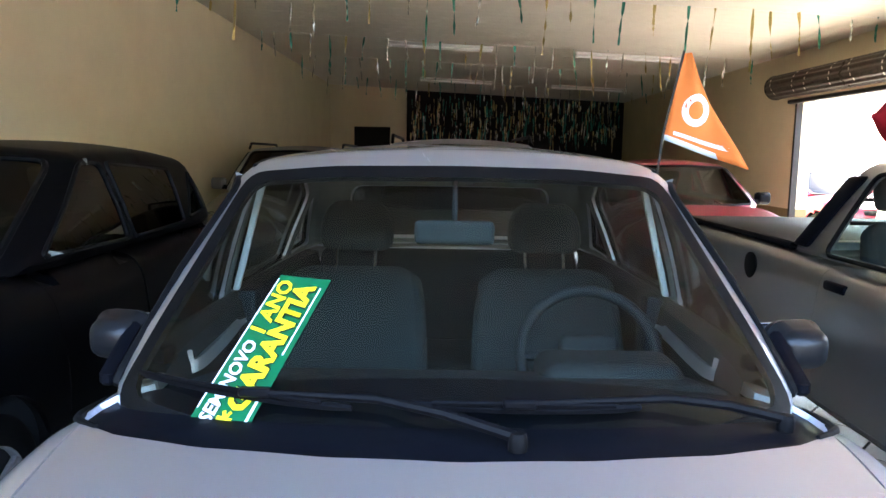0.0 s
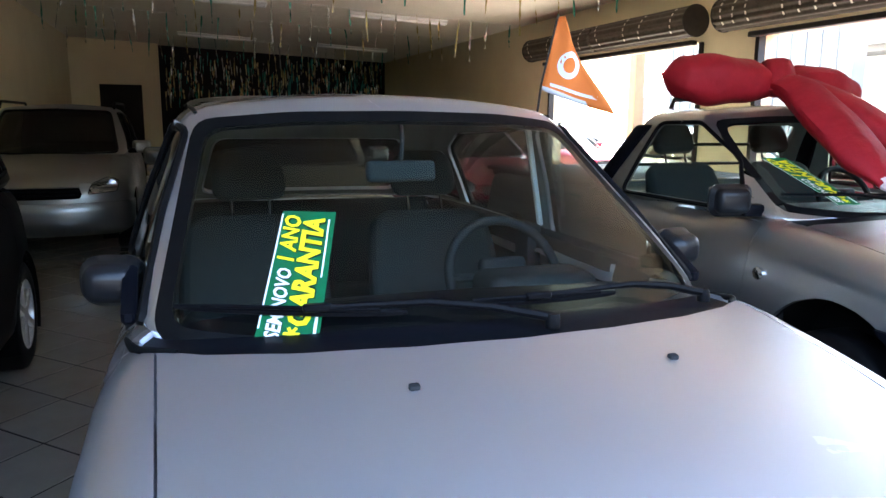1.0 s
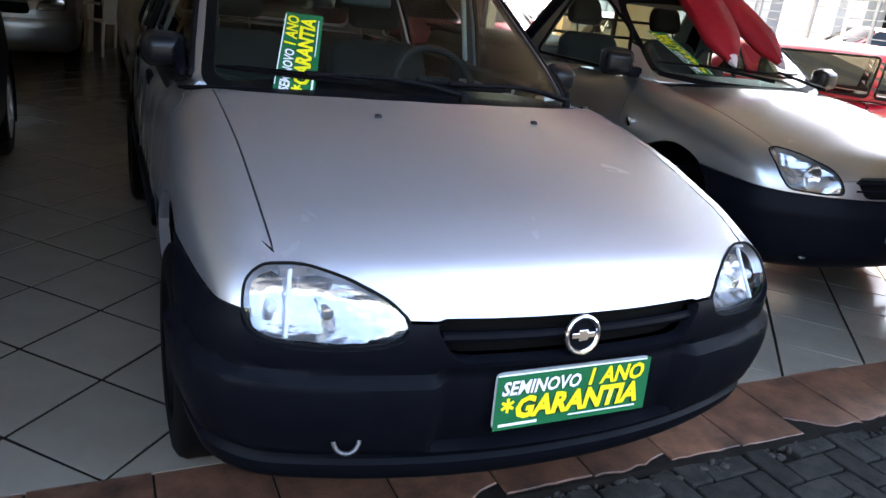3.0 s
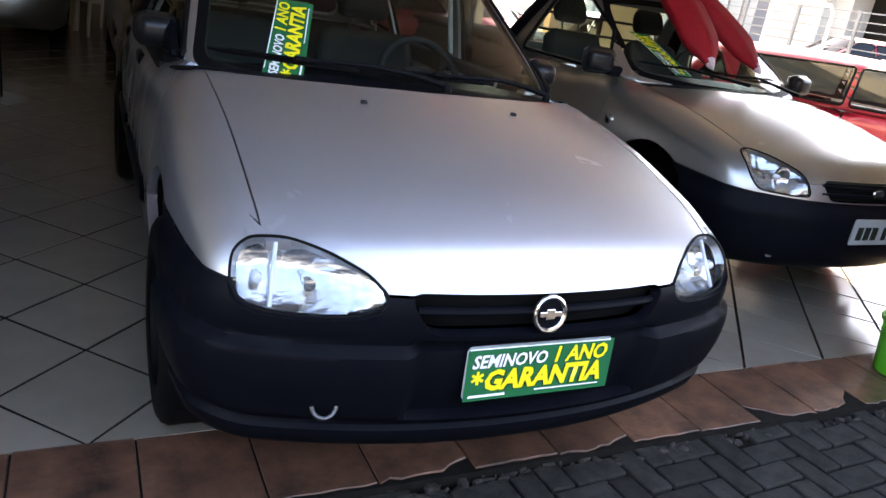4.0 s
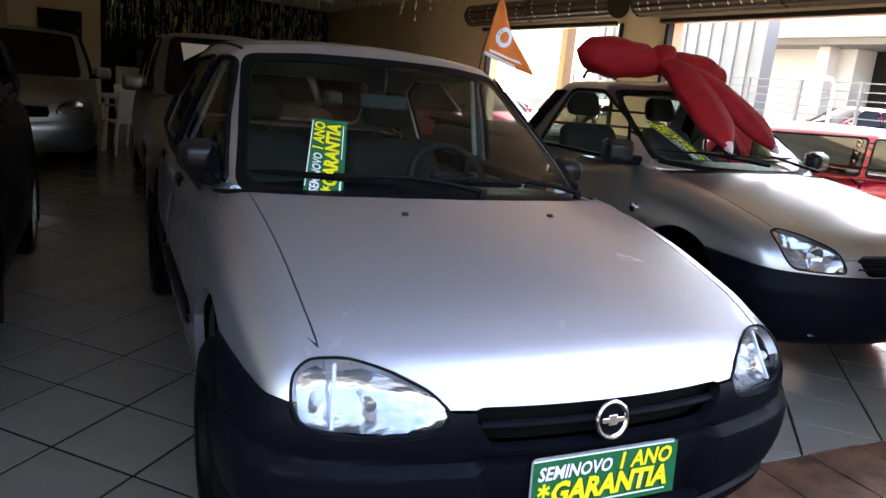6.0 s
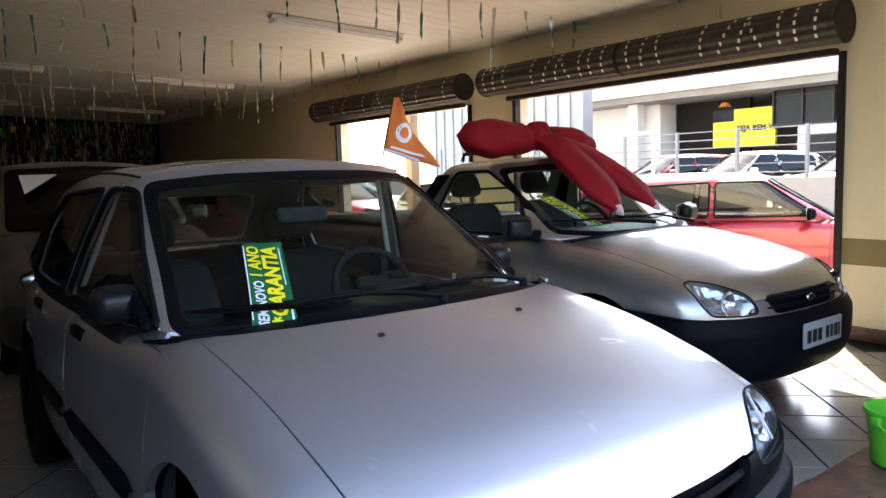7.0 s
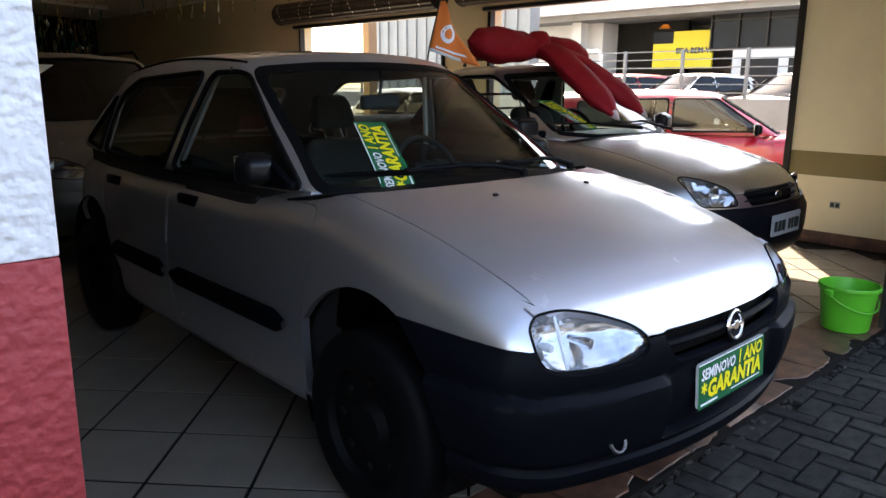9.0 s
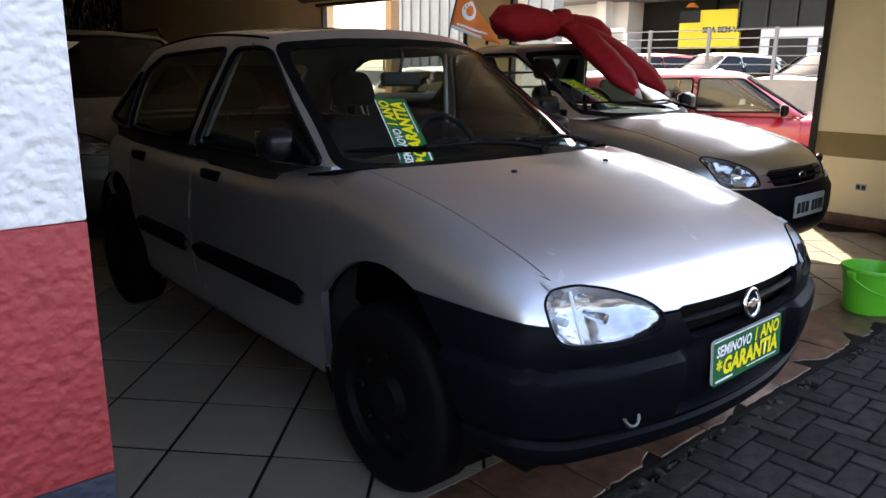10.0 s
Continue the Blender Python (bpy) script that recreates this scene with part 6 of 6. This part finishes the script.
for y, x0, gap in ((2.6, -2.6, 0.42), (4.4, -2.7, 0.30), (7.4, -2.7, 0.27), (10.6, -2.7, 0.27), (13.0, -2.6, 0.27), (16.4, -2.6, 0.27)):
    line = empty("tinsel_row", label="row of green, silver and gold foil strips hung from the ceiling", category="tinsel", group="tinsel rows")
    part("cord", tube([(XL + 0.02, y, ceil_z(XL) - 0.012), (XR - 0.02, y, ceil_z(XR) - 0.012)], 0.002, 5), WHITE, line)
    x = x0
    while x < XR - 0.1:
        ob = new("strip", rng.choice(strip_data))
        ob.parent = line
        ob.matrix_basis = pose(x + rng.uniform(-0.05, 0.05), y + rng.uniform(-0.05, 0.05), ceil_z(x) - 0.01, rng.uniform(-6, 6), rng.uniform(-6, 6), rng.uniform(0, 360)) @ Matrix.Diagonal((1, 1, rng.uniform(0.8, 1.6), 1))
        x += gap * rng.uniform(0.8, 1.2)
# dense fringe on the dark back wall
bm = bmesh.new()
for i in range(380):
    x, z = rng.uniform(-0.9, XR - 0.2), rng.uniform(1.95, 2.95)
    b2 = strip_mesh(100 + i % 40, rng.uniform(0.15, 0.5))
    me = bpy.data.meshes.new("tmp")
    b2.to_mesh(me)
    b2.free()
    me.transform(pose(x, YB - 0.06 - rng.uniform(0, 0.5), z, 0, 0, rng.uniform(0, 360)))
    bm.from_mesh(me)
    bpy.data.meshes.remove(me)
fr = part("foil_fringe", bm, GREENF)
fr.data.materials.append(SILVF)
fr.data.materials.append(GOLDF)
for k, pl in enumerate(fr.data.polygons):
    pl.material_index = (k // 16) % 3
tagged(fr, label="fringe of glinting foil strips before the dark back wall", category="tinsel", kind="stuff")
# green bucket
GREENB = mat("green_plastic", (0.065, 0.43, 0.025), 0.38, 0, 0.1, (0.05, 0.36, 0.02), 6, 0.5)
bucket = empty("bucket", pose(2.33, 0.495, 0.001), label="bright green plastic bucket standing on the brown threshold tiles", category="bucket")
prof = [(0.0, 0.006), (0.112, 0.006), (0.118, 0.0), (0.122, 0.01), (0.145, 0.225), (0.157, 0.228), (0.160, 0.24), (0.156, 0.252), (0.150, 0.252), (0.146, 0.235), (0.118, 0.02), (0.0, 0.016)]
part("pail", lathe(prof, 48), GREENB, bucket)
for a in (-0.3, 2.84):
    part("handle_lug", box(0.150, -0.022, 0.20, 0.178, 0.022, 0.235, 0.006, 2), GREENB, bucket).matrix_basis = Matrix.Rotation(a, 4, "Z")
part("handle", tube([Matrix.Rotation(-0.3, 3, "Z") @ Vector((0.172 * math.cos(t), -0.168 * math.sin(t) * 0.85, 0.218 - 0.10 * math.sin(t))) for t in (math.pi * k / 20 for k in range(21))], 0.004, 8), GREENB, bucket)

# wall socket and pipe marks
sock = empty("wall_socket", pose(XR, 1.40, 0.34), label="white double wall socket on the cream wall", category="socket")
part("plate", box(-0.008, -0.042, -0.028, 0.0, 0.042, 0.028, 0.004, 2), GREYED_WHITE, sock)
for dy in (-0.025, 0.025):
    part("outlet", box(-0.011, dy * 0.8 - 0.015, -0.017, -0.006, dy * 0.8 + 0.015, 0.017, 0.003, 1), PRINTEDGE, sock)

# stacked lettering painted on the pier, broken off by the opening
RED2 = mat("red_lettering", (0.30, 0.02, 0.03), 0.6)
for text, z in (("AVALIA", 1.51), ("CONSE", 1.19)):
    ob = lettering(text, 0.43, RED2, pier_e, pose(FX1 + 0.03, YF0 - 0.004, z, 90, 0, 0), bold=0.014)
for k in range(4):
    part("painted_bar", box(FX1 + 0.04 + 0.24 * k, YF0 - 0.005, 1.87, FX1 + 0.22 + 0.24 * k, YF0 - 0.001, 2.16), RED2, pier_e, "unreadable red letter", smooth=False)

# white plastic table and chairs between the parked cars
PLASW = mat("white_plastic", (0.55, 0.54, 0.50), 0.4, 0, 0, (0.45, 0.44, 0.4), 5, 0.5)


def plastic_chair(m):
    c = empty("plastic_chair", m, label="white moulded plastic armchair beside the table", category="chair", group="chairs by the table")
    part("seat", box(-0.22, -0.22, 0.40, 0.22, 0.22, 0.43, 0.014, 2), PLASW, c)
    bm = box(-0.22, -0.015, 0.0, 0.22, 0.015, 0.42, 0.012, 2)
    b_ = part("backrest", bm, PLASW, c)
    b_.matrix_basis = pose(0, 0.22, 0.43, -12, 0, 0)
    for sx in (-1, 1):
        for sy in (-1, 1):
            part("leg", tube([(sx * 0.20, sy * 0.20, 0.41), (sx * 0.24, sy * 0.24, 0)], [0.024, 0.016], 8), PLASW, c)
        part("armrest", tube([(sx * 0.24, -0.18, 0.42), (sx * 0.25, -0.16, 0.63), (sx * 0.25, 0.22, 0.64)], 0.018, 8), PLASW, c)
    return c


ch = plastic_chair(pose(-0.72, 9.6, 0, 0, 0, 200))
copy_thing(ch, pose(-0.55, 10.7, 0, 0, 0, 20))
table = empty("plastic_table", pose(-0.62, 10.15, 0), label="white plastic table between the parked cars", category="table")
part("tabletop", box(-0.4, -0.4, 0.70, 0.4, 0.4, 0.73, 0.012, 2), PLASW, table)
for sx in (-1, 1):
    for sy in (-1, 1):
        part("leg", tube([(sx * 0.34, sy * 0.34, 0.71), (sx * 0.37, sy * 0.37, 0)], [0.03, 0.02], 8), PLASW, table)
counter = empty("counter", pose(0.1, YB - 0.9, 0), label="low white counter before the dark back wall", category="counter")
part("front", box(-0.8, 0, 0, 0.8, 0.5, 0.95, 0.01, 1), PLASW, counter)
part("screen", box(-0.35, 0.1, 1.0, 0.25, 0.14, 1.38, 0.01, 1), PRINTEDGE, counter)

# roof rails and sticker of the people carrier
for root, x, y0, y1, z in ((mpv, 0.60, 1.75, 3.5, 1.56), (tall_car, 0.58, 1.75, 3.3, 1.50)):
    for sg in (-1, 1):
        part("roof_rail", tube([(sg * x, y0, z - 0.03), (sg * x, y0 + 0.08, z + 0.035), (sg * x, y1 - 0.1, z + 0.035), (sg * x, y1, z - 0.02)], 0.016, 8), PLASTIC, root)
tri_ = bmesh.new()
tri_.faces.new([tri_.verts.new(p) for p in ((-0.50, 1.45, 1.455), (-0.22, 1.42, 1.455), (-0.49, 1.26, 1.30))])
part("window_card", tri_, WHITE, mpv, "white sticker with small red marks", smooth=False)
# pickup roof fitting under the bow
part("roof_bar", tube([(-0.5, 2.30, 1.45), (-0.48, 2.30, 1.50), (-0.3, 2.30, 1.51)], 0.014, 8), BLACKMETAL, pickup)

# ---- floor tiles, threshold tiles and pavers ----
DX, DY = 0.497, 0.53
hx_, hy_ = DX / 2 - 0.0095, DY / 2 - 0.0095
tile_me = bpy.data.meshes.new("tile")
b_ = 0.003
tile_me.from_pydata([(-hx_, 0, -0.005), (0, -hy_, -0.005), (hx_, 0, -0.005), (0, hy_, -0.005), (-hx_, 0, -0.0012), (0, -hy_, -0.0012), (hx_, 0, -0.0012), (0, hy_, -0.0012), (-hx_ + b_, 0, 0), (0, -hy_ + b_, 0), (hx_ - b_, 0, 0), (0, hy_ - b_, 0)], [],
                    [(0, 1, 5, 4), (1, 2, 6, 5), (2, 3, 7, 6), (3, 0, 4, 7), (4, 5, 9, 8), (5, 6, 10, 9), (6, 7, 11, 10), (7, 4, 8, 11), (8, 9, 10, 11)])
tile_me.materials.append(TILE)
rest_v, rest_f = [], []
half_v, half_f = [], []
near_tiles = 0
for i in range(-12, 22):
    for j in range(0, 76):
        if (i + j) % 2 == 0:
            continue
        x, y = -0.95 + i * DX / 2, 0.675 + j * DY / 2
        if x < XL - 0.1 or x > XR + 0.1 or y > YB + 0.1:
            continue
        if j == 0:
            # half tiles along the threshold
            n0 = len(half_v)
            half_v += [(x - hx_, y + 0.004, 0.0), (x + hx_, y + 0.004, 0.0), (x, y + hy_, 0.0), (x - hx_, y + 0.004, -0.006), (x + hx_, y + 0.004, -0.006), (x, y + hy_, -0.006)]
            half_f += [(n0, n0 + 1, n0 + 2), (n0 + 3, n0 + 4, n0 + 1, n0), (n0 + 4, n0 + 5, n0 + 2, n0 + 1), (n0 + 5, n0 + 3, n0, n0 + 2)]
            continue
        if near_tiles < 300 and y < 4.6:
            ob = new("tile", tile_me)
            ob.parent = floor
            ob.location = (x, y, rng.uniform(-0.0006, 0.0006))
            ob.rotation_euler = (rng.uniform(-0.002, 0.002), rng.uniform(-0.002, 0.002), 0)
            near_tiles += 1
        else:
            n0 = len(rest_v)
            rest_v += [(x + v.co.x, y + v.co.y, v.co.z) for v in tile_me.vertices]
            rest_f += [tuple(n0 + k for k in p.vertices) for p in tile_me.polygons]
for nm, vs, fs in (("far_tiles", rest_v, rest_f), ("edge_tiles", half_v, half_f)):
    me = bpy.data.meshes.new(nm)
    me.from_pydata(vs, [], fs)
    me.materials.append(TILE)
    ob = new(nm, me)
    ob.parent = floor
    ob["kind"] = "stuff"

rng = random.Random(33)
threshold = slab("threshold", FX0 - 1.2, 0.35, -0.12, XR, 0.69, -0.030, SOIL, "band of red-brown slate-like tiles along the showroom edge", "threshold")
x = FX0 - 1.2
while x < XR:
    w = 0.30
    edge = [0.347 + 0.0035 * rng.uniform(-1, 1) for k in range(10)]
    if rng.random() < 0.42:
        side_, deep = rng.choice((0, 1, 8, 9)), rng.uniform(0.03, 0.11)
        edge = [e + deep * max(0, 1 - abs(k - side_) / rng.uniform(3.0, 6.0)) + 0.016 * noise.noise(Vector((x + k * 1.7, 0, 4))) for k, e in enumerate(edge)]
    loop_ = [(x + 0.005 + (w - 0.010) * k / 9, edge[k]) for k in range(10)] + [(x + w - 0.005, 0.682), (x + 0.005, 0.682)]
    ztop = rng.uniform(-0.003, 0.001)
    bm = bmesh.new()
    top_ = [bm.verts.new((p, q, ztop)) for p, q in loop_]
    rim_ = [bm.verts.new((p + (0.002 if p < x + w / 2 else -0.002) * -1, q - (0.002 if q < 0.6 else -0.002), ztop - 0.003)) for p, q in loop_]
    foot_ = [bm.verts.new((v.co.x, v.co.y, -0.034)) for v in rim_]
    bm.faces.new(top_)
    for ra, rb in ((rim_, top_), (foot_, rim_)):
        for k in range(12):
            bm.faces.new((ra[k], ra[(k + 1) % 12], rb[(k + 1) % 12], rb[k]))
    bmesh.ops.recalc_face_normals(bm, faces=bm.faces)
    part("threshold_tile", bm, BROWN, threshold, smooth=False)
    x += w

# concrete block paving, herringbone
pv = bmesh.new()
box(-0.0955, -0.0455, -0.05, 0.0955, 0.0455, 0.0, 0.007, 2, pv)
pav_me = bpy.data.meshes.new("paver")
pv.to_mesh(pav_me)
pv.free()
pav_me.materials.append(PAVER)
far_v, far_f = [], []
cells = []
for a in range(-60, 60):
    for b in range(-60, 60):
        k = (a - b) % 4
        if k == 0:
            cells.append((a * 0.1 + 0.1, b * 0.1 + 0.05, 0))
        elif k == 2:
            cells.append((a * 0.1 + 0.05, b * 0.1, 90))
placed = []
for cx, cy, r in cells:
    p = Matrix.Rotation(radians(3), 3, "Z") @ Vector((cx, cy, 0)) + Vector((0.03, -1.0, 0))
    if -4.5 < p.x < 4.6 and -3.6 < p.y < 0.262 and not (p.y > 0.05 and (p.x < FX0 + 0.1 or p.x > FX1 - 0.1)):
        placed.append((abs(p.y - 0.1) + 0.35 * abs(p.x - 1.0), p, r))
placed.sort(key=lambda q: q[0])
for k, (_, p, r) in enumerate(placed):
    z = -0.022 + rng.uniform(-0.004, 0.003)
    if k < 300:
        ob = new("paver", pav_me)
        ob.parent = pavement
        ob.matrix_basis = pose(p.x, p.y, z, rng.uniform(-1.2, 1.2), rng.uniform(-1.2, 1.2), r + 3 + rng.uniform(-1, 1))
    else:
        m_ = pose(p.x, p.y, z, rng.uniform(-1.2, 1.2), rng.uniform(-1.2, 1.2), r + 3)
        n0 = len(far_v)
        far_v += [tuple(m_ @ v.co) for v in pav_me.vertices]
        far_f += [tuple(n0 + i for i in q.vertices) for q in pav_me.polygons]
# pavers cut along the threshold
for cx, cy, r in cells:
    p = Matrix.Rotation(radians(3), 3, "Z") @ Vector((cx, cy, 0)) + Vector((0.03, -1.0, 0))
    if FX0 < p.x < FX1 and 0.262 <= p.y < 0.39:
        cut = bmesh.new()
        cut.from_mesh(pav_me)
        cut.transform(pose(p.x, p.y, -0.024 + rng.uniform(-0.005, 0.003), rng.uniform(-1.5, 1.5), rng.uniform(-1.5, 1.5), r + 3))
        bmesh.ops.bisect_plane(cut, geom=list(cut.verts) + list(cut.edges) + list(cut.faces), plane_co=(0, 0.312 + rng.uniform(-0.012, 0.012), 0), plane_no=(rng.uniform(-0.08, 0.08), 1, 0), clear_outer=True)
        if len(cut.faces) > 3:
            bmesh.ops.holes_fill(cut, edges=[e for e in cut.edges if e.is_boundary])
            cut.verts.index_update()
            n0 = len(far_v)
            far_v += [tuple(v.co) for v in cut.verts]
            far_f += [tuple(n0 + v.index for v in f.verts) for f in cut.faces]
        cut.free()
me = bpy.data.meshes.new("far_pavers")
me.from_pydata(far_v, [], far_f)
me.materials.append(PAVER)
ob = new("far_pavers", me)
ob.parent = pavement
ob["kind"] = "stuff"
